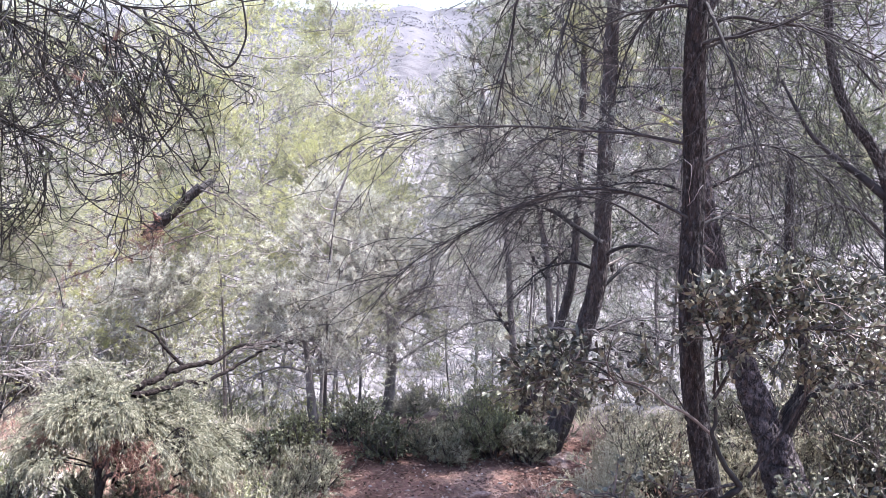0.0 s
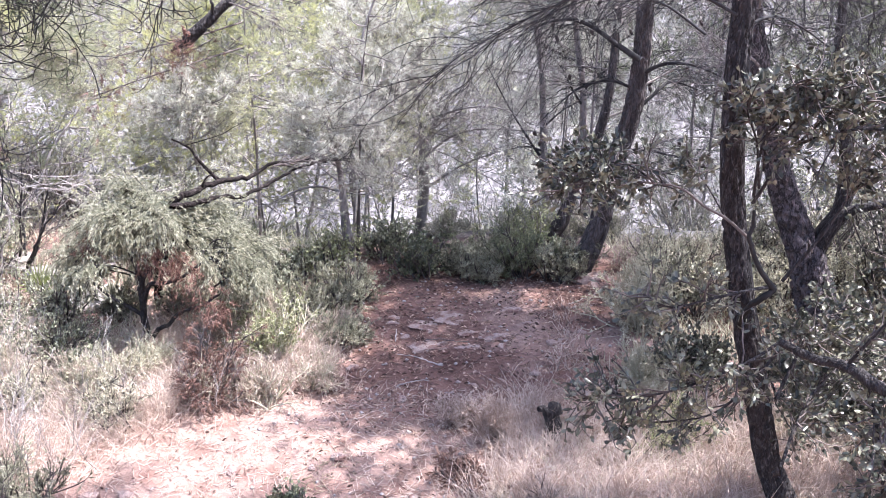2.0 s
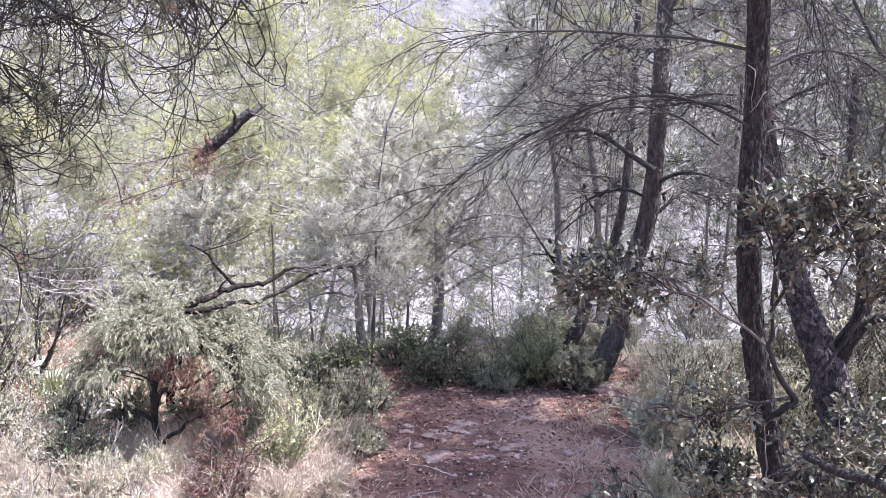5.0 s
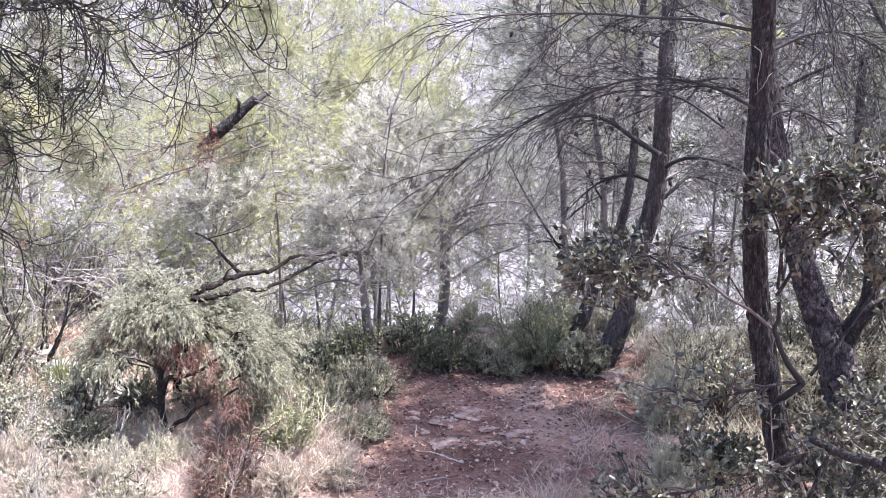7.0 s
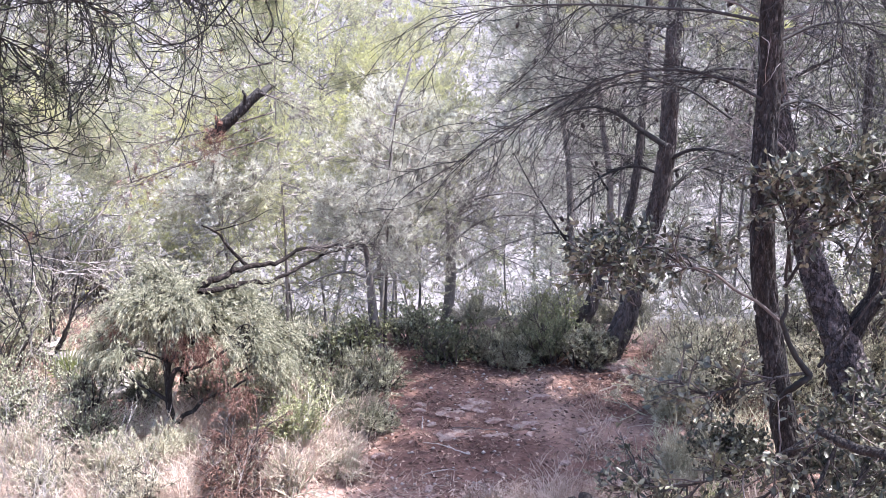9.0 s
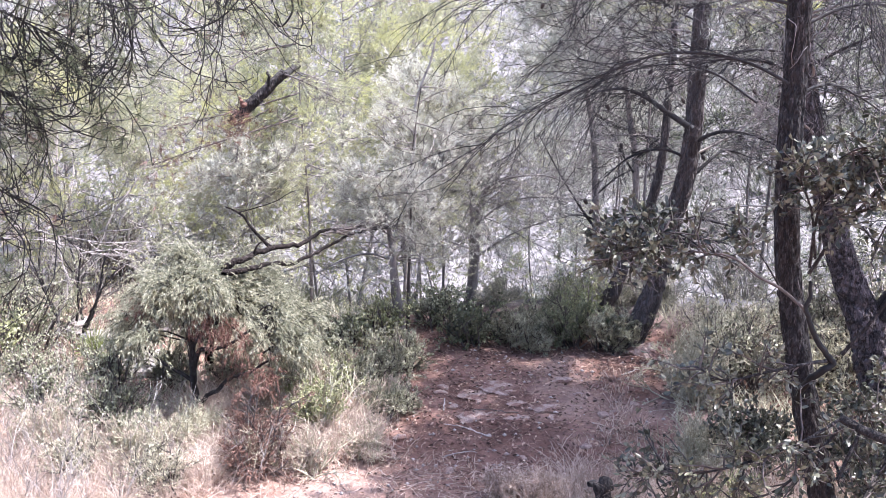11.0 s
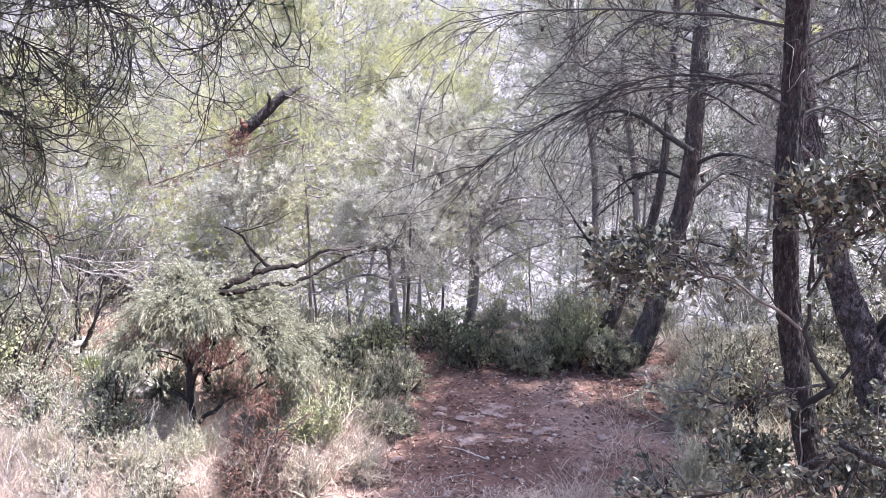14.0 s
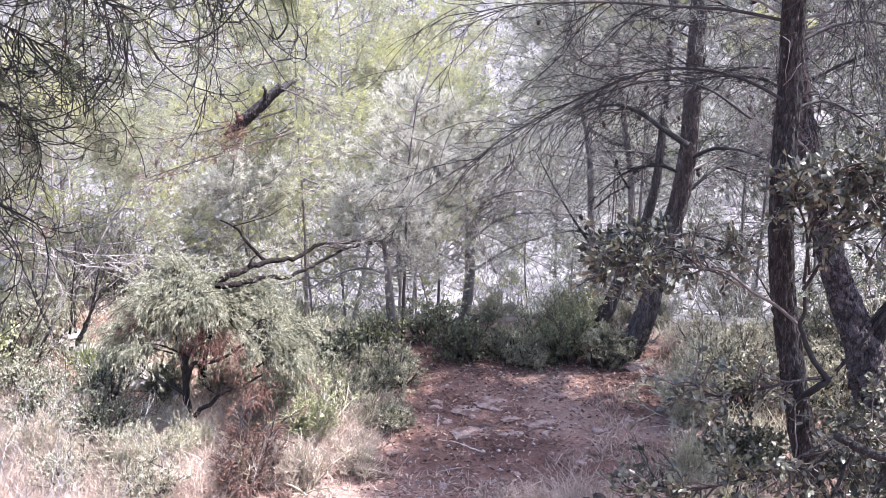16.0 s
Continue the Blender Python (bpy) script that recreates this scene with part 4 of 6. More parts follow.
# the pine whose branches hang over the path, with curling twigs
def overhang():
    tree = thing("pine_tree", foot(-2.3, 1.3), "pine overhanging the path with curling bare twigs and needle tufts", "tree", "pines round the terrace")
    part("trunk", barked([foot(-2.3, 1.3), (-2.25, 1.35, 0.6), (-2.2, 1.4, 1.6), (-2.2, 1.45, 2.8), (-2.3, 1.5, 4.2)], 0.1, 0.04, n=60, sides=12), M_BARK, tree)
    limbs = [
        [(-2.2, 1.4, 1.9), (-1.7, 1.65, 2.05), (-1.2, 1.88, 2.06), (-0.95, 2.05, 1.98), (-0.75, 2.15, 1.88), (-0.58, 2.22, 1.76)],
        [(-2.2, 1.4, 1.8), (-1.75, 1.8, 1.95), (-1.35, 2.1, 1.95), (-1.1, 2.3, 1.86), (-0.85, 2.42, 1.7)],
        [(-2.2, 1.4, 1.7), (-1.9, 1.8, 1.85), (-1.55, 2.1, 1.86), (-1.3, 2.25, 1.78), (-1.15, 2.35, 1.66)],
        [(-2.2, 1.42, 2.2), (-1.6, 1.7, 2.3), (-1.1, 1.95, 2.22), (-0.8, 2.1, 2.1), (-0.55, 2.2, 2.02)],
        [(-2.2, 1.4, 1.3), (-1.95, 1.9, 1.4), (-1.7, 2.2, 1.42), (-1.5, 2.4, 1.36)],
    ]
    limbs += [
        [(-2.2, 1.4, 1.85), (-1.6, 1.85, 1.98), (-1.2, 2.05, 1.92), (-0.95, 2.15, 1.82), (-0.74, 2.24, 1.7)],
        [(-2.2, 1.4, 1.75), (-1.65, 1.9, 1.8), (-1.3, 2.12, 1.74), (-1.08, 2.2, 1.62), (-0.95, 2.24, 1.52)],
        [(-2.2, 1.4, 1.85), (-1.6, 1.8, 2.0), (-1.15, 2.0, 1.96), (-0.85, 2.12, 1.84), (-0.66, 2.2, 1.74)],
        [(-2.2, 1.4, 1.2), (-1.9, 1.9, 1.3), (-1.62, 2.15, 1.34), (-1.42, 2.25, 1.34), (-1.26, 2.3, 1.26)],
        [(-2.2, 1.4, 1.5), (-1.85, 1.85, 1.62), (-1.5, 2.12, 1.62), (-1.3, 2.22, 1.52), (-1.14, 2.28, 1.42)],
        [(-2.2, 1.4, 1.0), (-1.95, 1.8, 1.12), (-1.7, 2.1, 1.18), (-1.5, 2.25, 1.12), (-1.38, 2.3, 1.02)],
    ]
    for k, pts in enumerate(limbs):
        P = smooth_path(pts, 30)
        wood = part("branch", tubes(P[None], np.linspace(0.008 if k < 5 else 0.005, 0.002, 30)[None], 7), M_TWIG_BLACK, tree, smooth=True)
        n = (48, 50, 48, 44, 38, 46, 42, 48, 46, 46, 40)[k]
        o, d, u = along(P[None], n, 0.35, 1.0)
        A = coil(o, scatter_way(d * 0.4 + np.array([0.15, 0, -0.6]), 0.55), (0.52 if k in (0, 1, 5, 7) else 0.44) * rng.uniform(0.3, 1.25, n), 18, -1.2, 6.0)
        o2, d2, _ = along(A, 5, 0.15, 0.95)
        B = coil(o2, scatter_way(d2, 0.55), 0.17 * rng.uniform(0.3, 1.3, len(o2)), 11, -0.5, 4.5)
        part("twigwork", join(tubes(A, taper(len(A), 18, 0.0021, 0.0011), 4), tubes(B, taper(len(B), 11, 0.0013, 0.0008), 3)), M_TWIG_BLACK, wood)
        ends = np.concatenate([A[:, -1], B[:, -1], B[:, -2]])
        ways = np.concatenate([A[:, -1] - A[:, -2], B[:, -1] - B[:, -2], B[:, -2] - B[:, -3]])
        keep = rng.random(len(ends)) < (0.2 if k in (2, 4, 8, 9, 10) else 0.1)
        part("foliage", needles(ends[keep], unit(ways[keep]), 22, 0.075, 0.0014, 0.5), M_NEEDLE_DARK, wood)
        keep = rng.random(len(ends)) < 0.008
        part("dead_foliage", needles(ends[keep], unit(ways[keep]), 22, 0.07, 0.0016, 0.4), M_NEEDLE_DRY, wood, "rust-brown dead needles")
    crown_of(tree, [(-2.2, 1.45, 2.6), (-2.25, 1.47, 3.4), (-2.3, 1.5, 4.2)], M_NEEDLE_DARK, M_TWIG_BLACK, 2.7, 4.2, 20, 1.0, sec=8, ter=4, tuft=3, per=8, width=0.005)
    hook = smooth_path([(-0.69, 2.19, 1.86), (-0.64, 2.20, 1.69), (-0.58, 2.22, 1.59), (-0.57, 2.22, 1.57), (-0.56, 2.23, 1.52), (-0.585, 2.22, 1.48), (-0.605, 2.22, 1.49)], 40)
    loop = smooth_path([(-0.6, 2.22, 1.84), (-0.52, 2.24, 1.73), (-0.47, 2.25, 1.79), (-0.47, 2.25, 1.87), (-0.49, 2.25, 1.93)], 40)
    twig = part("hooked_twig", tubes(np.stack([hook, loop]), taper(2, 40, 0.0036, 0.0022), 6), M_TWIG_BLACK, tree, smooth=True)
    o = np.repeat(np.array([[-0.565, 2.225, 1.575]]), 5, 0)
    part("foliage", needles(o, unit(rng.normal(0, 1, (5, 3)) + np.array([0.2, 0, 0])), 26, 0.075, 0.0014, 0.5), M_NEEDLE_DARK, twig)


overhang()

# the dead branch across the left of the terrace
def dead_branch():
    ob = thing("dead_branch", (-1.68, 4.39, -0.43), "dark dead forked pine branch, bare, leaning out above the juniper", "branch")
    part("limb", tube([(-1.681, 4.391, -0.429), (-1.622, 4.306, -0.199), (-1.561, 4.222, 0.004), (-1.491, 4.099, 0.152), (-1.412, 3.914, 0.264), (-1.335, 3.878, 0.328), (-1.28, 4.002, 0.335), (-1.207, 4.18, 0.327), (-1.124, 4.358, 0.291), (-1.062, 4.528, 0.31), (-0.917, 4.712, 0.287), (-0.814, 4.832, 0.246)], 0.024, 0.006, 60, 10, 0.004), M_DEADWOOD, ob)
    part("lower_limb", tube([(-1.345, 3.80, 0.315), (-1.301, 3.889, 0.299), (-1.235, 4.068, 0.27), (-1.138, 4.251, 0.231), (-1.055, 4.478, 0.223), (-0.94, 4.707, 0.243), (-0.87, 4.8, 0.25)], 0.015, 0.005, 44, 9, 0.004), M_DEADWOOD, ob)
    part("twig", tube([(-1.22, 4.165, 0.327), (-1.246, 4.169, 0.345), (-1.281, 4.158, 0.39), (-1.323, 4.145, 0.452), (-1.35, 4.136, 0.499), (-1.422, 4.113, 0.546)], 0.011, 0.004, 30, 7, 0.001), M_DEADWOOD, ob)
    part("twig", tube([(-1.37, 4.13, 0.51), (-1.30, 4.13, 0.53), (-1.2, 4.15, 0.56), (-1.1, 4.2, 0.61)], 0.004, 0.0015, 20, 5, 0.001), M_DEADWOOD, ob)
    part("twig", tube([(-1.27, 4.02, 0.335), (-1.25, 4.03, 0.38), (-1.2, 4.06, 0.41)], 0.007, 0.002, 16, 5, 0.001), M_DEADWOOD, ob)
    P = smooth_path([(-1.124, 4.358, 0.291), (-1.0, 4.6, 0.30), (-0.814, 4.832, 0.246)], 20)
    A = grow(*along(P[None], 46, 0.3, 1.0)[:2], 0.3 * rng.uniform(0.3, 1.2, 46), 7, (0.4, 0, 0.1), 0.16, 0.7)
    part("twigwork", tubes(A, taper(46, 7, 0.003, 0.001), 3), M_TWIG, ob)


dead_branch()

# bleached bare branches of a fallen pine at the side
def fallen_top():
    ob = thing("fallen_branch", (-2.55, 4.6, -0.4), "bare dead pine top with fanning dark stems in the scrub", "branch")
    fan = [(-2.95, 4.55, 0.38), (-2.80, 4.50, 0.48), (-2.62, 4.55, 0.42), (-2.36, 4.50, 0.30), (-2.22, 4.45, 0.22), (-2.12, 4.40, 0.10), (-3.05, 4.6, 0.22), (-2.5, 4.6, 0.5)]
    for k, tip in enumerate(fan):
        root = np.array([-2.60 + 0.02 * k, 4.60, -0.42])
        tip = np.array(tip)
        mid = root * 0.5 + tip * 0.5 + np.array([0.05 * math.sin(k * 2.1) - 0.02, 0, -0.05])
        P = smooth_path([root, mid, tip], 22) + np.cumsum(rng.normal(0, 0.004, (22, 3)), 0)
        stem = part("stem", tubes(P[None], np.linspace(0.016 if k in (4, 5) else 0.009, 0.0025, 22)[None], 7), M_TWIG_DARK if k % 3 else M_BARK, ob, smooth=True)
        o, d, u = along(P[None], 16, 0.25, 1.0)
        A = grow(o, scatter_way(d, 0.5), 0.36 * rng.uniform(0.3, 1.2, 16), 7, (0, 0, 0.1), 0.15, 0.6)
        B = grow(*[a for a in along(A, 3, 0.2, 1.0)[:2]], 0.16, 5, (0, 0, 0), 0.2, 0.5)
        part("twigwork", join(tubes(A, taper(len(A), 7, 0.0026, 0.001), 3), tubes(B, taper(len(B), 5, 0.0014, 0.0008), 3)), M_TWIG if k % 2 else M_TWIG_GREY, stem)
    for pts in ([(-3.1, 4.5, 0.42), (-2.6, 4.45, 0.33), (-2.2, 4.4, 0.27), (-1.75, 4.35, 0.28)], [(-3.0, 4.4, 0.30), (-2.5, 4.4, 0.25), (-2.1, 4.35, 0.20), (-1.6, 4.3, 0.35)],
                [(-2.3, 4.35, 0.22), (-2.0, 4.3, 0.26), (-1.8, 4.3, 0.24), (-1.45, 4.3, 0.30)], [(-2.38, 4.3, 0.35), (-2.34, 4.25, 0.1), (-2.38, 4.2, -0.15), (-2.40, 4.2, -0.42)]):
        P = smooth_path(pts, 22) + np.cumsum(rng.normal(0, 0.006, (22, 3)), 0)
        stem = part("stem", tubes(P[None], np.linspace(0.0032, 0.0012, 22)[None], 5), M_TWIG_PALE, ob, "bleached grey stick", smooth=True)
        o, d, u = along(P[None], 24, 0.15, 1.0)
        A = grow(o, scatter_way(d, 0.6), 0.28 * rng.uniform(0.3, 1.2, 24), 6, (0, 0, -0.1), 0.15, 0.6)
        part("twigwork", tubes(A, taper(len(A), 6, 0.0018, 0.0008), 3), M_TWIG_PALE, stem)


fallen_top()

# a bleached standing stick among the young pines
ob = thing("dead_sapling", foot(-0.78, 5.57), "thin bleached dead sapling, nearly white", "sapling")
part("stem", tube([foot(-0.78, 5.57), (-0.74, 5.57, 0.0), (-0.70, 5.57, 0.49), (-0.68, 5.57, 0.67), (-0.68, 5.57, 0.83), (-0.63, 5.57, 0.98), (-0.58, 5.58, 1.11), (-0.55, 5.58, 1.24)], 0.012, 0.006, 40, 6, 0.001), M_PALESTICK, ob, smooth=True)

# ---- the oak ----


def leafy(ob, pts, r0, n_twig, reach, n_leaf, mat=M_OAK, wood=M_BARK, length=0.0245, width=0.0135, pull=(0, 0, 0), lo=0.3, name="branch"):
    """A branch with forking twigs and leaves along them."""
    P = smooth_path(pts, 24)
    limb = part(name, tubes(P[None], np.linspace(r0, r0 * 0.35, 24)[None], 7), wood, ob, smooth=True)
    o, d, u = along(P[None], n_twig, lo, 1.0)
    A = grow(o, scatter_way(d, 0.9), reach * rng.uniform(0.4, 1.15, n_twig), 6, pull, 0.2, 0.6)
    o2, d2, _ = along(A, 3, 0.3, 1.0)
    B = grow(o2, scatter_way(d2, 0.7), reach * 0.4 * rng.uniform(0.4, 1.2, len(o2)), 4, pull, 0.2, 0.4)
    part("twigwork", join(tubes(A, taper(len(A), 6, 0.0035, 0.0015), 3), tubes(B, taper(len(B), 4, 0.0018, 0.001), 3)), M_TWIG, limb)
    o3, d3, _ = along(B, n_leaf, 0.15, 1.0)
    o4, d4, _ = along(A, n_leaf, 0.5, 1.0)
    o3, d3 = np.concatenate([o3, o4]), np.concatenate([d3, d4])
    part("foliage", leaves(o3, scatter_way(d3, 0.8), length, width), mat, limb)


oak = thing("holm_oak", foot(1.02, 2.5), "holm oak with glossy dark leaves and crooked thin stems", "tree")
part("stem", tube([foot(1.12, 2.90), (1.02, 2.86, -0.1), (0.93, 2.82, 0.15), (0.888, 2.76, 0.27), (0.875, 2.66, 0.38), (0.899, 2.6, 0.452), (0.93, 2.6, 0.479), (0.909, 2.6, 0.507), (0.868, 2.6, 0.568), (0.846, 2.6, 0.62), (0.833, 2.6, 0.655), (0.843, 2.6, 0.69), (0.838, 2.6, 0.734)], 0.015, 0.005, 60, 9, 0.001), M_TWIG_BLACK, oak, smooth=True)
part("stem", tube([foot(1.3, 2.3), (1.22, 2.25, 0.0), (1.18, 2.22, 0.29), (1.11, 2.27, 0.35), (1.07, 2.33, 0.36), (1.00, 2.40, 0.35), (0.93, 2.48, 0.36)], 0.024, 0.012, 40, 8, 0.001), M_BARK, oak, smooth=True)
leafy(oak, [(0.84, 2.61, 0.64), (0.763, 2.62, 0.704), (0.695, 2.62, 0.74), (0.643, 2.62, 0.782), (0.593, 2.62, 0.805), (0.544, 2.62, 0.809), (0.463, 2.62, 0.82), (0.38, 2.62, 0.836), (0.282, 2.62, 0.80)], 0.0052, 46, 0.16, 4, wood=M_TWIG, lo=0.56)
leafy(oak, [(0.544, 2.62, 0.809), (0.46, 2.64, 0.86), (0.36, 2.66, 0.86), (0.26, 2.68, 0.83)], 0.003, 34, 0.12, 4, lo=0.3)
leafy(oak, [(0.763, 2.62, 0.704), (0.70, 2.64, 0.80), (0.64, 2.66, 0.87)], 0.003, 12, 0.07, 3, lo=0.6)
leafy(oak, [(0.85, 2.66, 0.74), (0.92, 2.6, 0.92), (1.0, 2.5, 1.0), (1.12, 2.45, 1.02), (1.25, 2.4, 0.98)], 0.006, 38, 0.18, 4, lo=0.2)
leafy(oak, [(0.85, 2.66, 0.76), (0.84, 2.6, 0.95), (0.9, 2.56, 1.04), (1.0, 2.5, 1.08), (1.1, 2.48, 1.1)], 0.005, 24, 0.14, 4, lo=0.25)
leafy(oak, [(0.85, 2.62, 0.80), (0.80, 2.54, 0.96), (0.75, 2.50, 1.06), (0.76, 2.50, 1.13)], 0.004, 20, 0.11, 4, lo=0.4)
leafy(oak, [(0.85, 2.6, 0.88), (0.90, 2.52, 1.04), (0.97, 2.50, 1.12), (1.09, 2.50, 1.08)], 0.004, 28, 0.13, 4, lo=0.25)
leafy(oak, [(0.85, 2.6, 0.86), (0.82, 2.52, 1.02), (0.85, 2.50, 1.12), (0.95, 2.50, 1.17)], 0.004, 26, 0.12, 4, lo=0.35)
leafy(oak, [(0.92, 2.6, 0.92), (1.0, 2.62, 1.0), (1.12, 2.62, 1.12), (1.25, 2.6, 1.12)], 0.005, 26, 0.16, 4, lo=0.2)
leafy(oak, [(0.96, 2.62, 0.5), (1.05, 2.6, 0.66), (1.15, 2.6, 0.84), (1.3, 2.6, 0.92)], 0.006, 30, 0.16, 4, lo=0.5)
leafy(oak, [(0.93, 2.48, 0.36), (0.82, 2.42, 0.32), (0.68, 2.40, 0.26), (0.54, 2.42, 0.20), (0.42, 2.45, 0.18), (0.34, 2.46, 0.16)], 0.005, 52, 0.17, 4, lo=0.15)
leafy(oak, [(0.93, 2.48, 0.33), (0.84, 2.45, 0.22), (0.74, 2.45, 0.12), (0.6, 2.5, 0.06), (0.48, 2.52, 0.04)], 0.005, 22, 0.15, 3, lo=0.2)
leafy(oak, [(0.93, 2.62, 0.48), (0.85, 2.55, 0.50), (0.72, 2.52, 0.48), (0.6, 2.52, 0.45), (0.52, 2.55, 0.48)], 0.006, 24, 0.14, 3, lo=0.3)
leafy(oak, [(1.07, 2.33, 0.36), (1.12, 2.28, 0.5), (1.18, 2.25, 0.6), (1.28, 2.2, 0.66)], 0.006, 24, 0.14, 4, lo=0.15)
leafy(oak, [(1.11, 2.27, 0.35), (1.14, 2.2, 0.2), (1.18, 2.15, 0.1), (1.2, 2.1, -0.02)], 0.005, 60, 0.17, 5, lo=0.15)
leafy(oak, [(1.22, 2.25, 0.2), (1.35, 2.3, 0.4), (1.45, 2.35, 0.42), (1.55, 2.4, 0.42)], 0.007, 50, 0.16, 5, lo=0.15)
leafy(oak, [(0.95, 2.5, 0.15), (1.05, 2.6, 0.3), (1.15, 2.75, 0.3), (1.3, 2.9, 0.3)], 0.006, 60, 0.16, 5, lo=0.15)
leafy(oak, [(1.0, 2.5, -0.1), (1.1, 2.65, 0.02), (1.25, 2.8, 0.1), (1.4, 2.9, 0.12)], 0.006, 60, 0.2, 4, lo=0.15)

# ---- shrubs ----


def bush(name, label, at, radius, height, n_stem, mat, style="needle", wood=M_TWIG, dens=5, size=0.02, width=0.004, per=6, pull=(0, 0, 0.5), spread=0.9, category="bush", lift=0.0, group="", droop=0.0):
    """A shrub: stems fan out of the ground, fork twice, and bear needles or small leaves on their outer parts."""
    x, y = at
    z = land(x, y) + lift
    ob = thing(name, (x, y, z - 0.02), label, category, group)
    az = rng.uniform(0, 2 * math.pi, n_stem)
    tilt = np.sqrt(rng.uniform(0, 1, n_stem)) * spread
    d = np.stack([np.cos(az) * np.sin(tilt), np.sin(az) * np.sin(tilt), np.cos(tilt)], 1)
    ln = 1 / np.sqrt((np.sin(tilt) / radius) ** 2 + (np.cos(tilt) / height) ** 2) * rng.uniform(0.6, 1.1, n_stem)
    o = np.stack([x + rng.normal(0, radius * 0.16, n_stem), y + rng.normal(0, radius * 0.16, n_stem), np.full(n_stem, z - 0.03)], 1)
    A = grow(o, d, ln, 7, pull, 0.14, 0.3)
    o2, d2, _ = along(A, 5, 0.25, 1.0)
    B = grow(o2, scatter_way(d2, 0.55), np.repeat(ln, 5) * 0.38 * rng.uniform(0.4, 1.1, len(o2)), 4, np.array(pull) - np.array([0, 0, droop]), 0.15, 0.3)
    o3, d3, _ = along(B, 4, 0.2, 1.0)
    C = grow(o3, scatter_way(d3, 0.5), max(0.05, height * 0.14) * rng.uniform(0.5, 1.3, len(o3)), 2, np.array([0, 0, 0.2 - droop]), 0.15, 0.3)
    part("stemwork", join(tubes(A, taper(len(A), 7, 0.004 + radius * 0.008, 0.002), 4), tubes(B, taper(len(B), 4, 0.0028, 0.0012), 3), tubes(C, taper(len(C), 2, 0.0014, 0.0008), 3)), wood, ob)
    o4, d4, _ = along(C, dens, 0.0, 1.0)
    if style == "needle":
        VF = thinned(needles(o4, d4, per, size, width * 1.35, 0.55), 0.7)
    else:
        VF = leaves(o4, scatter_way(d4, 0.8), size, width)
    part("foliage", VF, mat, ob)
    return ob


# the juniper: crooked stems under an umbrella of drooping sprays
def juniper():
    jun = thing("juniper_bush", (-1.54, 3.86, land(-1.54, 3.86)), "grey-green juniper bush with drooping sprays and dark crooked stems", "bush")
    low = land(-1.54, 3.86) - 0.03
    for pts, r in (([(-1.54, 3.86, low), (-1.549, 3.86, -0.36), (-1.555, 3.86, -0.232), (-1.55, 3.86, -0.133), (-1.533, 3.86, -0.055), (-1.46, 3.88, 0.03), (-1.36, 3.92, 0.12)], 0.020),
                   ([(-1.55, 3.86, -0.33), (-1.562, 3.86, -0.256), (-1.621, 3.84, -0.194), (-1.697, 3.83, -0.139), (-1.80, 3.84, -0.04), (-1.87, 3.86, 0.08)], 0.012),
                   ([(-1.54, 3.86, -0.42), (-1.50, 3.85, -0.33), (-1.429, 3.84, -0.285), (-1.37, 3.84, -0.224), (-1.275, 3.84, -0.189), (-1.13, 3.86, -0.10)], 0.013),
                   ([(-1.552, 3.86, -0.20), (-1.508, 3.84, -0.089), (-1.433, 3.82, -0.066), (-1.341, 3.80, -0.03), (-1.2, 3.85, 0.06)], 0.014),
                   ([(-1.55, 3.86, -0.15), (-1.58, 3.90, 0.0), (-1.66, 3.95, 0.12), (-1.72, 4.0, 0.22)], 0.018)):
        part("stem", tube(pts, r, r * 0.4, 30, 9, 0.0015), M_BARK, jun, smooth=True)
    # clumps over a flat dome, each a bunch of hanging sprays
    n = 120
    az = np.arange(n) * 2.39996 + rng.normal(0, 0.3, n)
    rr = np.sqrt((np.arange(n) + 0.5) / n)
    hub = np.stack([-1.46 + 0.46 * rr * np.cos(az), 3.94 + 0.34 * rr * np.sin(az), 0.31 - 0.20 * rr ** 2.6 - 0.17 * rng.random(n)], 1) + rng.normal(0, 0.035, (n, 3))
    hub[hub[:, 0] > -1.42, 2] -= 0.055
    hub[:, 2] += 0.05 * np.sin(hub[:, 0] * 23.0 + 1.0) + 0.03 * np.sin(hub[:, 1] * 29.0)
    skirt = np.stack([rng.uniform(-1.90, -1.0, 36), rng.uniform(3.66, 4.1, 36), rng.uniform(-0.10, 0.12, 36)], 1)
    hub = np.concatenate([hub, skirt])
    # an opening in front, where the dead inner sprays and the stems show
    gap = (np.abs(hub[:, 0] + 1.38) < 0.14) & (hub[:, 1] < 3.86) & (hub[:, 2] < 0.23)
    gap |= (np.abs(hub[:, 0] + 1.46) < 0.26) & (hub[:, 1] < 3.95) & (hub[:, 2] < 0.09)
    gap |= (np.abs(hub[:, 0] + 1.71) < 0.06) & (hub[:, 1] < 3.80) & (hub[:, 2] < 0.24)
    crest = np.stack([rng.uniform(-1.62, -1.36, 16), rng.uniform(3.70, 3.85, 16), rng.uniform(0.19, 0.29, 16)], 1)
    hub = np.concatenate([hub[~gap], crest])
    n = len(hub)
    seats = np.array([(-1.53, 3.87, -0.06), (-1.36, 3.92, 0.12), (-1.83, 3.85, 0.0), (-1.16, 3.86, -0.11), (-1.2, 3.85, 0.06), (-1.70, 3.98, 0.18), (-1.44, 3.90, 0.05)])
    root = seats[np.argmin(np.linalg.norm(hub[:, None] - seats[None], axis=2), axis=1)] + rng.normal(0, 0.02, (n, 3))
    mid = (root + hub) / 2 + rng.normal(0, 0.04, (n, 3)) + np.array([0, 0, 0.03])
    u = np.linspace(0, 1, 7)[None, :, None]
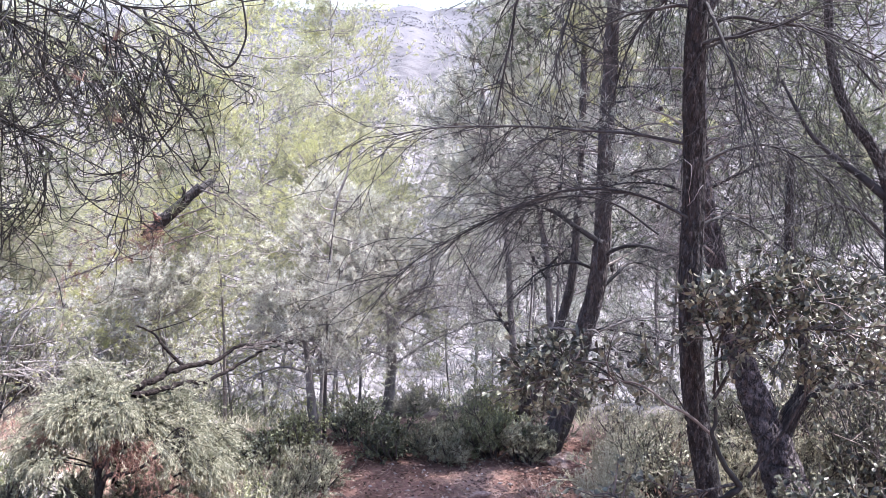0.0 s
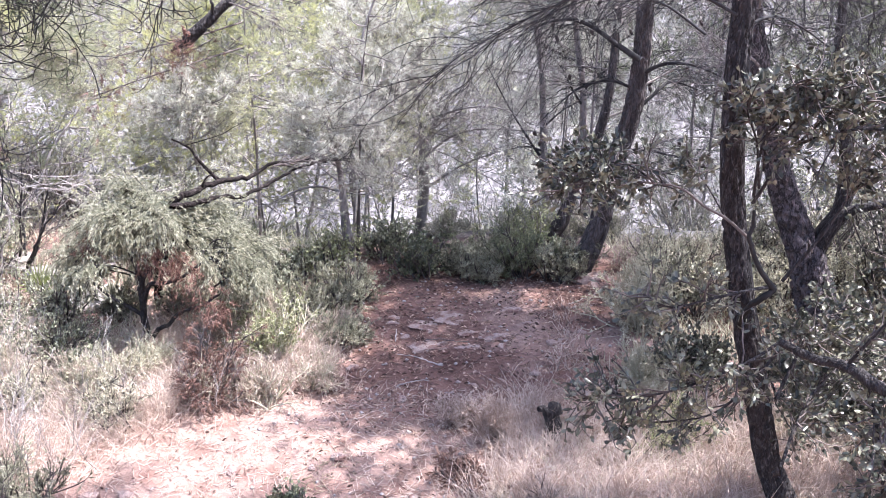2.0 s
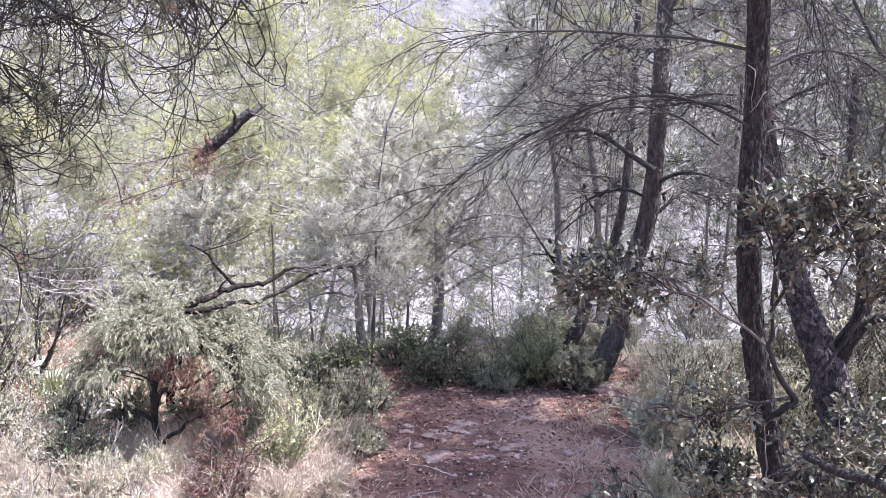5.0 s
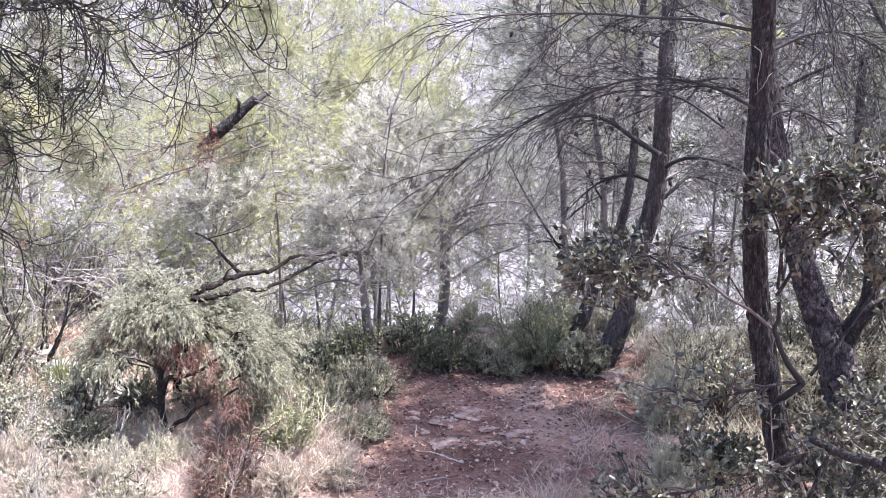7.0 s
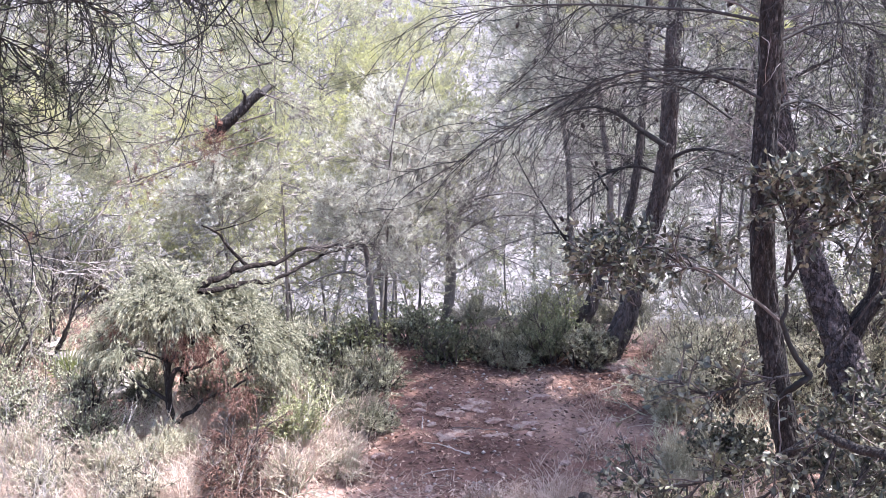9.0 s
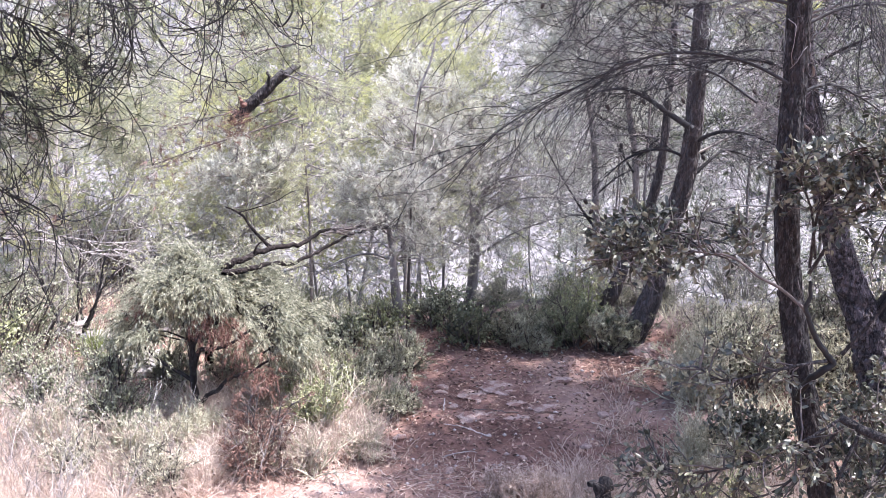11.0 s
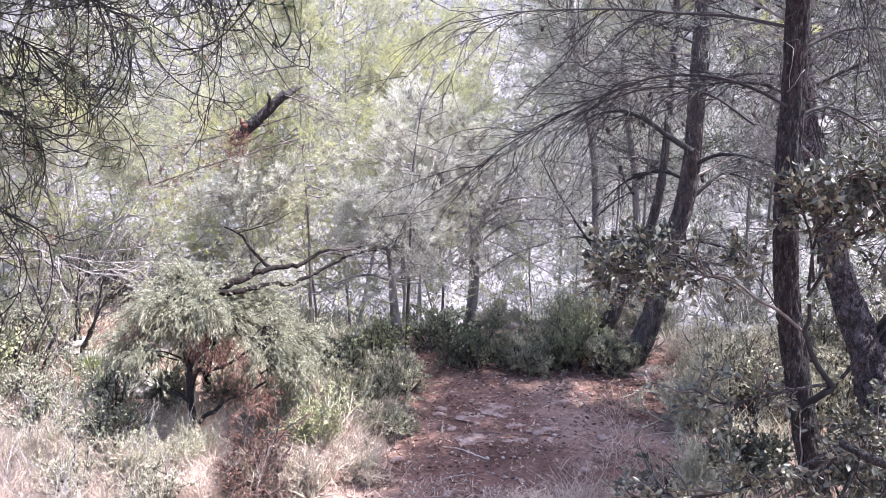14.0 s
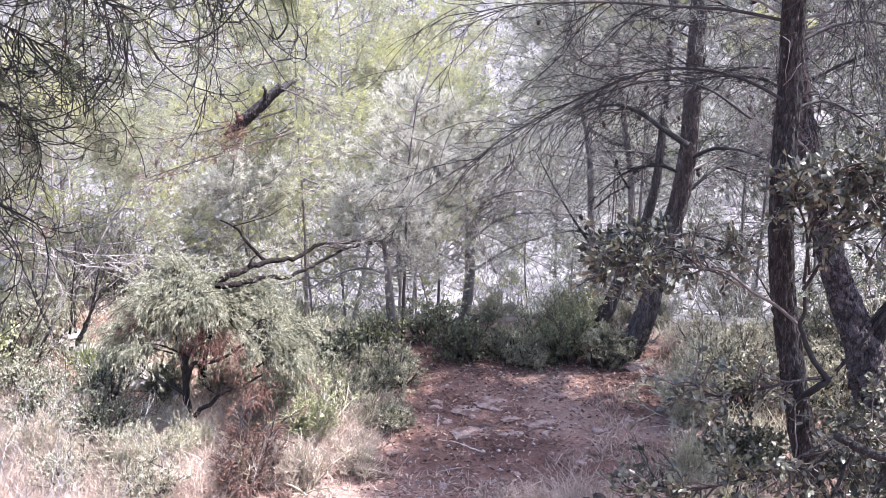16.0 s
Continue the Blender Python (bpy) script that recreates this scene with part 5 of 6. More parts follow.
    A = (1 - u) ** 2 * root[:, None] + 2 * u * (1 - u) * mid[:, None] + u ** 2 * hub[:, None]
    per = 15
    size = np.repeat(rng.uniform(0.5, 1.4, n), per)
    o = np.repeat(hub, per, 0) + rng.normal(0, 0.012, (n * per, 3))
    out = np.repeat(unit((hub - np.array([-1.5, 3.9, 0.0])) * np.array([1, 1, 0.6])), per, 0)
    B = grow(o, scatter_way(out, 0.6), 0.135 * size * rng.uniform(0.5, 1.35, len(o)), 7, (0, 0, -1.3), 0.10, 0.3)
    o2, d2, _ = along(B, 11, 0.08, 1.0)
    C = grow(o2, scatter_way(d2, 0.4), 0.030 * rng.uniform(0.5, 1.3, len(o2)), 3, (0, 0, -0.6), 0.1, 0.2)
    part("stemwork", join(tubes(A, taper(n, 7, 0.005, 0.0018), 4), tubes(B[::2], taper(len(B[::2]), 7, 0.0016, 0.0008), 3)), M_BARK, jun)
    o3, d3, _ = along(C, 4, 0.0, 1.0)
    part("foliage", needles(o3, d3, 3, 0.016, 0.0034, 0.28), M_SPRAY, jun)
    # dead sprays that hang inside
    seat = np.array([(-1.42, 3.70, 0.16), (-1.37, 3.68, 0.13), (-1.31, 3.68, 0.10), (-1.27, 3.66, 0.07), (-1.45, 3.74, 0.10), (-1.71, 3.70, 0.18), (-1.20, 3.64, -0.05), (-1.15, 3.62, -0.06), (-1.10, 3.62, -0.09)])
    o = np.repeat(seat, 11, 0) + rng.normal(0, 0.028, (len(seat) * 11, 3))
    B = grow(o, scatter_way(np.tile(np.array([[0.0, -0.2, -0.3]]), (len(o), 1)), 0.6), 0.12 * rng.uniform(0.5, 1.3, len(o)), 6, (0, 0, -1.4), 0.12, 0.3)
    o2, d2, _ = along(B, 9, 0.05, 1.0)
    C = grow(o2, scatter_way(d2, 0.5), 0.035 * rng.uniform(0.5, 1.3, len(o2)), 3, (0, 0, -0.7), 0.1, 0.2)
    o3, d3, _ = along(C, 4, 0.0, 1.0)
    part("dead_foliage", needles(o3, d3, 3, 0.015, 0.003, 0.35), M_RUST, jun, "rust-brown dead sprays inside the bush")


juniper()
bush("dead_shrub", "rust-brown dead shrub with dry needles under the juniper", (-1.13, 3.52), 0.11, 0.36, 22, M_RUST, dens=4, size=0.022, width=0.003, per=4, spread=0.5, droop=0.7)
bush("dead_shrub", "rust-brown dead shrub with dry needles under the juniper", (-1.12, 3.38), 0.15, 0.24, 26, M_RUST, dens=4, size=0.022, width=0.003, per=4, spread=0.8, droop=0.7)

for x, y, r, h in ((-1.82, 4.22, 0.20, 0.18), (-1.20, 4.20, 0.20, 0.2), (-1.50, 4.30, 0.22, 0.15)):
    bush("rosemary_bush", "grey-green rosemary bush behind the juniper stems", (x, y), r, h, 30, M_ROSEMARY, dens=5, size=0.02, width=0.003, per=5, group="rosemary under the juniper")
for x, y, r, h in ((-1.88, 3.62, 0.26, 0.28), (-2.22, 3.62, 0.26, 0.22), (-1.74, 3.50, 0.20, 0.20), (-2.45, 3.85, 0.26, 0.26)):
    bush("kermes_oak", "low small-leaved green scrub beside the juniper", (x, y), r, h, 30, M_PALELEAF, "leaf", dens=5, size=0.013, width=0.009, group="leafy scrub beside the juniper")
# dark shrubs that close the terrace
bush("kermes_oak", "dark green kermes oak shrub with small leaves", (-0.28, 4.93), 0.28, 0.25, 34, M_KERMES, "leaf", dens=5, size=0.022, width=0.014)
bush("kermes_oak", "low pale kermes oak shrub at the terrace edge", (-0.55, 5.15), 0.28, 0.24, 24, M_PALELEAF, "leaf", dens=4, size=0.022, width=0.014)
bush("heath_bush", "dense grey-green heath bush", (0.08, 4.9), 0.26, 0.18, 44, M_ROSEMARY, dens=6, size=0.022, width=0.003, per=6)
bush("heath_bush", "dense grey-green heath bush", (0.16, 5.12), 0.24, 0.22, 34, M_ROSEMARY, dens=5, size=0.022, width=0.003, per=6)
bush("heath_bush", "low grey-green heath bush", (-0.08, 5.0), 0.22, 0.17, 34, M_ROSEMARY, dens=6, size=0.02, width=0.003, per=6)
bush("heath_bush", "tall green heath bush with yellowish top", (0.30, 4.95), 0.18, 0.36, 34, M_HEATH, dens=6, size=0.022, width=0.003, per=6, spread=0.6)
bush("heath_bush", "dense grey-green heath bush", (0.52, 4.92), 0.28, 0.22, 44, M_ROSEMARY, dens=6, size=0.022, width=0.003, per=6)
bush("yellow_shrub", "yellow-green leafy shrub top behind the heath", (0.38, 5.3), 0.24, 0.36, 26, M_YELLOWLEAF, "leaf", wood=M_TWIG_GREY, dens=6, size=0.016, width=0.010, spread=0.7)
bush("grey_shrub", "pale grey scrub on the slope below the terrace", (0.55, 6.4), 0.4, 0.32, 30, M_JUNIPER, dens=4, size=0.02, width=0.004, per=5, wood=M_TWIG_PALE)
bush("grey_shrub", "pale grey scrub on the slope below the terrace", (1.5, 6.2), 0.5, 0.4, 34, M_JUNIPER, dens=4, size=0.02, width=0.004, per=5, wood=M_TWIG_PALE)
bush("grey_shrub", "pale grey scrub on the slope below the terrace", (-0.2, 7.0), 0.5, 0.4, 34, M_JUNIPER, dens=4, size=0.02, width=0.004, per=5, wood=M_TWIG_PALE)
bush("grey_shrub", "pale grey scrub on the slope below the terrace", (1.2, 7.8), 0.6, 0.5, 34, M_JUNIPER, dens=4, size=0.02, width=0.0045, per=5, wood=M_TWIG_PALE)
bush("grey_shrub", "pale grey scrub behind the leaning pine", (0.9, 5.55), 0.34, 0.2, 30, M_JUNIPER, dens=5, size=0.018, width=0.003, per=5, wood=M_TWIG_PALE)
for x, y in ((-0.16, 5.62), (0.30, 5.72), (-0.10, 6.1), (0.62, 5.6)):
    bush("grey_shrub", "low pale grey scrub on the lip of the terrace", (x, y), 0.24, 0.13, 30, M_JUNIPER, dens=4, size=0.018, width=0.003, per=5, wood=M_TWIG_GREY, group="scrub on the terrace lip")
bush("rosemary_bush", "grey-green rosemary bush at the terrace edge", (-0.84, 4.25), 0.26, 0.22, 40, M_ROSEMARY, dens=6, size=0.02, width=0.003, per=5)
bush("rosemary_bush", "grey-green rosemary bush in the shade", (-0.66, 4.48), 0.26, 0.22, 36, M_ROSEMARY, dens=6, size=0.02, width=0.003, per=5)
bush("rosemary_bush", "low grey rosemary bush", (-0.62, 3.98), 0.2, 0.15, 30, M_ROSEMARY, dens=6, size=0.018, width=0.003, per=5)
bush("yellow_shrub", "yellow-green leafy shrub between the pines", (-0.85, 4.85), 0.3, 0.30, 26, M_YELLOWLEAF, "leaf", dens=5, size=0.018, width=0.011)
bush("kermes_oak", "green leafy shrub below the small pine", (-1.05, 4.7), 0.28, 0.22, 24, M_PALELEAF, "leaf", dens=5, size=0.016, width=0.010)
bush("yellow_shrub", "light green leafy shrub beside the juniper", (-0.93, 3.75), 0.17, 0.36, 28, M_YELLOWLEAF, "leaf", dens=6, size=0.014, width=0.009, spread=0.6, wood=M_GREENGRASS)
bush("broom_bush", "pale yellow-green broom bush on the bank", (0.98, 4.5), 0.3, 0.28, 46, M_BROOM, dens=5, size=0.018, width=0.003, per=6, wood=M_GREENGRASS)
bush("broom_bush", "pale yellow-green broom bush behind the boulder", (1.2, 5.0), 0.40, 0.24, 44, M_BROOM, dens=5, size=0.022, width=0.003, per=5)
bush("broom_bush", "pale dry broom bush on the bank", (1.5, 4.35), 0.36, 0.3, 40, M_GREENGRASS, dens=5, size=0.022, width=0.003, per=5)
bush("broom_bush", "pale dry broom bush on the bank", (1.9, 4.3), 0.4, 0.5, 46, M_GREENGRASS, dens=5, size=0.022, width=0.003, per=5)
bush("grey_shrub", "grey scrub behind the thick pine", (1.6, 5.0), 0.45, 0.34, 36, M_JUNIPER, dens=5, size=0.02, width=0.004, per=5)
bush("herb_bush", "soft olive herb at the edge of the terrace below the oak", (0.78, 3.62), 0.22, 0.20, 36, M_GREENGRASS, dens=4, size=0.016, width=0.0026, per=4, spread=0.8, wood=M_GREENGRASS)
bush("broom_bush", "pale yellow-green broom bush on the bank", (0.86, 4.22), 0.24, 0.36, 46, M_BROOM, dens=5, size=0.018, width=0.003, per=5, wood=M_GREENGRASS)
bush("dark_shrub", "dark brown-green shrub behind the near pine", (1.18, 4.35), 0.26, 0.5, 30, M_ROSEMARY, "leaf", dens=4, size=0.02, width=0.012, spread=0.6)
bush("kermes_oak", "kermes oak shrub under the oak", (1.0, 3.65), 0.28, 0.26, 28, M_OAK, "leaf", dens=5, size=0.024, width=0.015)
bush("kermes_oak", "tall dark oak scrub at the side of the path", (1.75, 2.75), 0.45, 0.9, 50, M_OAK, "leaf", dens=5, size=0.026, width=0.016, spread=0.6)
bush("kermes_oak", "kermes oak shrub beside the thick pine", (1.45, 3.3), 0.40, 0.36, 34, M_OAK, "leaf", dens=5, size=0.026, width=0.016)
bush("kermes_oak", "dark oak scrub on the bank behind the pines", (2.1, 3.9), 0.5, 0.9, 46, M_OAK, "leaf", dens=5, size=0.026, width=0.016, spread=0.6)
bush("kermes_oak", "dark oak scrub on the bank behind the pines", (2.45, 4.6), 0.6, 1.1, 50, M_OAK, "leaf", dens=5, size=0.028, width=0.017, spread=0.6)
bush("dark_shrub", "dark brown-green shrub behind the thick pine", (1.85, 4.6), 0.45, 0.7, 40, M_ROSEMARY, "leaf", dens=5, size=0.02, width=0.012, spread=0.7)
bush("kermes_oak", "green leafy scrub by the pale rocks", (-2.1, 3.9), 0.42, 0.3, 44, M_PALELEAF, "leaf", dens=6, size=0.013, width=0.009)
bush("kermes_oak", "green leafy scrub by the pale rocks", (-2.75, 4.3), 0.5, 0.45, 44, M_PALELEAF, "leaf", dens=6, size=0.015, width=0.01)
bush("yellow_shrub", "sunlit green shrub at the side", (-2.75, 3.9), 0.36, 0.5, 30, M_YELLOWLEAF, "leaf", dens=5, size=0.024, width=0.015)
bush("grey_shrub", "pale grey scrub behind the juniper", (-1.9, 4.9), 0.5, 0.55, 44, M_JUNIPER, dens=5, size=0.02, width=0.004, per=5)
bush("grey_shrub", "pale grey scrub on the slope edge", (-2.7, 5.4), 0.5, 0.5, 40, M_JUNIPER, dens=5, size=0.02, width=0.004, per=5)
bush("herb_bush", "low grey-green herb on the path", (-0.64, 2.62), 0.11, 0.09, 18, M_KERMES, "leaf", dens=4, size=0.018, width=0.011)
bush("herb_bush", "pale herb at the foot of the bank", (-1.60, 2.58), 0.26, 0.26, 34, M_ROSEMARY, dens=5, size=0.018, width=0.003, per=4)
bush("herb_bush", "pale green herb in the dry grass", (-1.48, 3.2), 0.2, 0.2, 30, M_GREENGRASS, dens=4, size=0.018, width=0.003, per=4, spread=0.6)
bush("herb_bush", "pale green herb in the dry grass", (-1.85, 3.25), 0.2, 0.18, 26, M_GREENGRASS, dens=4, size=0.018, width=0.003, per=4, spread=0.6)
bush("herb_bush", "pale herb with dry flower heads by the path", (0.12, 3.2), 0.16, 0.2, 20, M_STRAW, dens=4, size=0.016, width=0.003, per=4, spread=0.7, wood=M_STRAW)
bush("herb_bush", "yellow-green herb below the oak", (0.78, 3.15), 0.22, 0.22, 26, M_YELLOWLEAF, dens=4, size=0.02, width=0.003, per=4)
bush("herb_bush", "pale herb in the dry grass", (0.32, 2.62), 0.24, 0.12, 24, M_STRAW, dens=5, size=0.018, width=0.003, per=4)
bush("herb_bush", "pale herb with dry flower heads by the path", (-0.06, 3.3), 0.12, 0.16, 18, M_STRAW, "leaf", dens=3, size=0.012, width=0.009, spread=0.6, wood=M_STRAW)
bush("herb_bush", "pale green herb with fine upright stems", (-1.50, 3.55), 0.18, 0.22, 36, M_GREENGRASS, dens=4, size=0.014, width=0.0026, per=4, spread=0.75, wood=M_GREENGRASS)
bush("herb_bush", "pale green herb with fine upright stems", (-1.62, 3.38), 0.18, 0.20, 34, M_GREENGRASS, dens=4, size=0.014, width=0.0026, per=4, spread=0.75, wood=M_GREENGRASS)
bush("herb_bush", "pale dry herb with fine stems", (-1.98, 3.72), 0.22, 0.26, 36, M_STRAW, dens=4, size=0.014, width=0.0026, per=4, spread=0.75, wood=M_GREENGRASS)
bush("herb_bush", "pale dry herb with fine stems", (-2.03, 3.41), 0.22, 0.24, 34, M_STRAW, dens=4, size=0.014, width=0.0026, per=4, spread=0.75, wood=M_GREENGRASS)
bush("herb_bush", "pale dry herb with fine stems", (-1.67, 3.38), 0.20, 0.20, 30, M_STRAW, dens=4, size=0.014, width=0.0026, per=4, spread=0.75, wood=M_GREENGRASS)
bush("herb_bush", "rust-brown dead herb in the grass", (-1.17, 3.77), 0.18, 0.24, 26, M_NEEDLE_DRY, dens=4, size=0.014, width=0.0026, per=4, spread=0.75, wood=M_GREENGRASS)
bush("herb_bush", "rust-brown dead herb in the grass", (-1.14, 3.41), 0.18, 0.20, 24, M_NEEDLE_DRY, dens=4, size=0.014, width=0.0026, per=4, spread=0.75, wood=M_GREENGRASS)
bush("herb_bush", "pale dry herb with fine stems", (-0.68, 3.58), 0.20, 0.16, 30, M_STRAW, dens=4, size=0.014, width=0.0026, per=4, spread=0.75, wood=M_GREENGRASS)
bush("herb_bush", "pale dry herb with fine stems", (-0.90, 3.43), 0.20, 0.18, 30, M_STRAW, dens=4, size=0.014, width=0.0026, per=4, spread=0.75, wood=M_GREENGRASS)
bush("herb_bush", "pale dry herb with fine stems", (-0.65, 4.03), 0.16, 0.14, 26, M_STRAW, dens=4, size=0.014, width=0.0026, per=4, spread=0.75, wood=M_GREENGRASS)
bush("herb_bush", "rust-brown dead herb in the grass", (-2.25, 3.94), 0.20, 0.20, 26, M_NEEDLE_DRY, dens=4, size=0.014, width=0.0026, per=4, spread=0.75, wood=M_GREENGRASS)
bush("herb_bush", "pale green herb with fine upright stems", (-1.01, 4.14), 0.16, 0.22, 24, M_GREENGRASS, dens=4, size=0.014, width=0.0026, per=4, spread=0.75, wood=M_STRAW)
ob = thing("rotten_stump", foot(0.33, 3.16), "small dark rotten stump in the dry grass", "stump")
part("wood", tube([foot(0.33, 3.16), (0.335, 3.16, -0.40), (0.325, 3.165, -0.33), (0.34, 3.16, -0.28)], 0.042, 0.026, 14, 9, 0.006), M_BARK, ob)
part("snag", tube([(0.335, 3.16, -0.34), (0.30, 3.15, -0.30), (0.275, 3.15, -0.29)], 0.02, 0.012, 10, 7, 0.004), M_BARK, ob)
bush("dry_fern", "dry red-brown fern by the path", (-0.02, 2.88), 0.14, 0.10, 12, M_NEEDLE_DRY, "leaf", dens=4, size=0.03, width=0.01, spread=1.3)


def palm():
    x, y = -2.25, 4.3
    ob = thing("dwarf_palm", foot(x, y), "small dwarf palm with stiff fan leaves", "palm")
    z = land(x, y)
    for k in range(7):
        a, t = rng.uniform(0, 2 * math.pi), rng.uniform(0.2, 0.9)
        d = np.array([math.cos(a) * math.sin(t), math.sin(a) * math.sin(t), math.cos(t)])
        hub = np.array([x, y, z]) + d * rng.uniform(0.05, 0.10)
        side = unit(np.cross(d, rng.normal(0, 1, 3)))
        V, F = [], []
        for j, ang in enumerate(np.linspace(-1.3, 1.3, 15)):
            w = d * math.cos(ang) + side * math.sin(ang)
            n = unit(np.cross(w, np.cross(d, side))) * 0.006
            b = len(V)
            up = np.cross(d, side) * 0.004
            V += [hub, hub + w * 0.07 + n, hub + w * 0.07 - n, hub + w * 0.15, hub + w * 0.08 + up]
            F += [(b, b + 1, b + 4), (b, b + 4, b + 2), (b + 1, b + 3, b + 4), (b + 4, b + 3, b + 2)]
        leaf = part("leaf", (V, F), M_PALM, ob)
        part("stalk", tube([(x, y, z - 0.02), tuple((np.array([x, y, z]) + hub) / 2), tuple(hub)], 0.005, 0.004, 8, 5), M_PALM, leaf)


palm()

# ---- stones ----


def stone(name, label, at, size, flat=0.6, sink=0.4, category="rock", group="", seed=0, mat=None, rough=1.0, level=9.0):
    bm = bmesh.new()
    bmesh.ops.create_icosphere(bm, subdivisions=3, radius=1.0)
    off = Vector((seed * 3.7, seed * 1.3, 5))
    for v in bm.verts:
        q = v.co.normalized()
        d = noise.voronoi(q * 1.5 + off)[0]
        v.co *= 1 + 0.4 * rough * (d[0] - 0.4) + 0.3 * rough * noise.noise(q * 2.1 + off) + 0.05 * noise.noise(q * 6 + off)
        v.co.z = min(v.co.z, level + 0.1 * noise.noise(q * 3 + off))
        v.co.x *= size[0]
        v.co.y *= size[1]
        v.co.z *= size[2] * flat
    me = bpy.data.meshes.new(name)
    bm.to_mesh(me)
    bm.free()
    me.materials.append(mat or M_STONE)
    ob = new(name, me)
    x, y = at
    ob.matrix_basis = Matrix.Translation((x, y, land(x, y) + (size[2] * flat * (1 - 2 * sink) if level > 1 else 0.005 - size[2] * flat * level))) @ pose(0, 0, 0, 0, 0, seed * 47 % 360 if level > 1 else seed * 47 % 50 - 25)
    return tagged(ob, label, category, group)


for k, (x, y, a, b) in enumerate([(-0.11, 4.27, 0.085, 0.070), (-0.19, 4.00, 0.120, 0.050), (0.14, 4.06, 0.075, 0.040), (0.20, 4.39, 0.060, 0.030), (-0.02, 4.11, 0.040, 0.030), (-0.24, 4.19, 0.070, 0.045), (0.01, 3.98, 0.070, 0.025)]):
    stone("bedrock_slab", "pale worn limestone slab flush with the red earth", (x, y), (a, b, 0.03), 0.5, 0.46, "rock", "slabs in the terrace", k + 3, M_SLAB, 1.5, 0.22)
for k in range(9):
    x, y = -0.05 + 0.26 * rng.normal(), 4.18 + 0.16 * rng.normal()
    a = rng.uniform(0.01, 0.026)
    stone("stone", "small pale stone lying on the red earth", (x, y), (a * 1.3, a, a * 0.5), 0.8, 0.35, "stone", "stones on the path", k + 61, M_SLAB)
stone("boulder", "grey weathered rock at the foot of the leaning pine", (0.72, 4.86), (0.12, 0.09, 0.07), 0.8, 0.55, "rock", "", 23, M_SLAB)
for k, (x, y, a, b, c) in enumerate([(-2.32, 4.45, 0.11, 0.08, 0.08), (-1.98, 4.32, 0.14, 0.09, 0.08), (-2.5, 4.6, 0.08, 0.06, 0.06), (-2.12, 4.75, 0.12, 0.08, 0.07)]):
    stone("limestone_rock", "pale sunlit limestone rock in the scrub", (x, y), (a, b, c), 0.8, 0.2, "rock", "rocks in the scrub", k + 11)
for k, (x, y, a) in enumerate([(-0.51, 2.99, 0.03), (-0.42, 3.02, 0.018), (-0.60, 2.92, 0.018), (-1.25, 2.72, 0.03), (-1.38, 2.70, 0.035), (-0.3, 3.5, 0.025), (0.02, 3.62, 0.02), (-0.72, 3.7, 0.025), (-0.55, 3.75, 0.03), (-0.9, 2.9, 0.03), (0.4, 4.0, 0.03), (0.3, 3.7, 0.025), (-0.2, 2.75, 0.02)]):
    stone("stone", "small pale stone lying on the red earth", (x, y), (a, a * 0.75, a * 0.6), 0.8, 0.3, "stone", "stones on the path", k + 31, M_SLAB)

# ---- grass, litter, far scrub ----


def blades(xy, height, width, lean, mat, name, label):
    xy = np.asarray(xy)
    n = len(xy)
    o = on_land(xy, -0.005)
    d = unit(np.stack([rng.normal(0, lean, n), rng.normal(0, lean, n), np.ones(n)], 1))
    h = (height * rng.uniform(0.35, 1.2, n))[:, None]
    s = unit(np.cross(d, rng.normal(0, 1, (n, 3)))) * width / 2
    bend = rng.normal(0, 0.35, (n, 3)) * h
    bend[:, 2] = -np.abs(bend[:, 2]) * 0.6
    m = o + d * h * 0.55 + bend * 0.25
    tip = o + d * h + bend
    V = np.stack([o - s, o + s, m + s * 0.7, m - s * 0.7, tip], 1).reshape(-1, 3)
    b = np.arange(n)[:, None] * 5
    F = np.concatenate([b + np.array([[0, 1, 2]]), b + np.array([[0, 2, 3]]), b + np.array([[3, 2, 4]])], 1).reshape(-1, 3)
    ob = new(name, raw_mesh(name, V, F, mat))
    return tagged(ob, label, "grass", kind="stuff")


def clumps(n, xr, yr, keep, per, spread):
    out = []
    while len(out) < n:
        x, y = rng.uniform(*xr), rng.uniform(*yr)
        if keep(x, y):
            c = rng.normal(0, spread, (per, 2)) + (x, y)
            out.append(c)
    return np.concatenate(out)


def path_side(x, y):
    """How far a place lies outside the trodden strip and the terrace."""
    mid = -0.45 + 0.22 * (y - 2.8) + 0.1 * math.sin(y * 2)
    half = 0.42 + 0.12 * max(0.0, y - 3.2) + 0.06 * math.sin(y * 5 + x * 3)
    worn = 0.5 * bump01((3.55 - y) / 0.5) if x < mid else 0.0
    return abs(x - mid) - half - worn


left = lambda x, y: x < -0.5 and path_side(x, y) > 0.12 and y < 4.0 + 0.2 * math.sin(x * 4)
right = lambda x, y: x > -0.1 and path_side(x, y) > 0.08 and y < 3.45
blades(clumps(1150, (-2.7, -0.6), (2.3, 4.0), left, 24, 0.045), 0.2, 0.0036, 0.6, M_STRAW, "dry_grass", "pale dry straw-coloured grass beside the path")
blades(clumps(1000, (-0.1, 2.2), (2.2, 3.5), right, 24, 0.045), 0.2, 0.0036, 0.55, M_STRAW, "dry_grass", "tall pale dry grass below the near pine")
blades(clumps(120, (-1.2, 0.6), (2.5, 4.6), lambda x, y: -0.15 < path_side(x, y) < 0.2, 16, 0.03), 0.09, 0.003, 0.6, M_STRAW, "dry_grass", "sparse dry tufts at the edge of the bare earth")
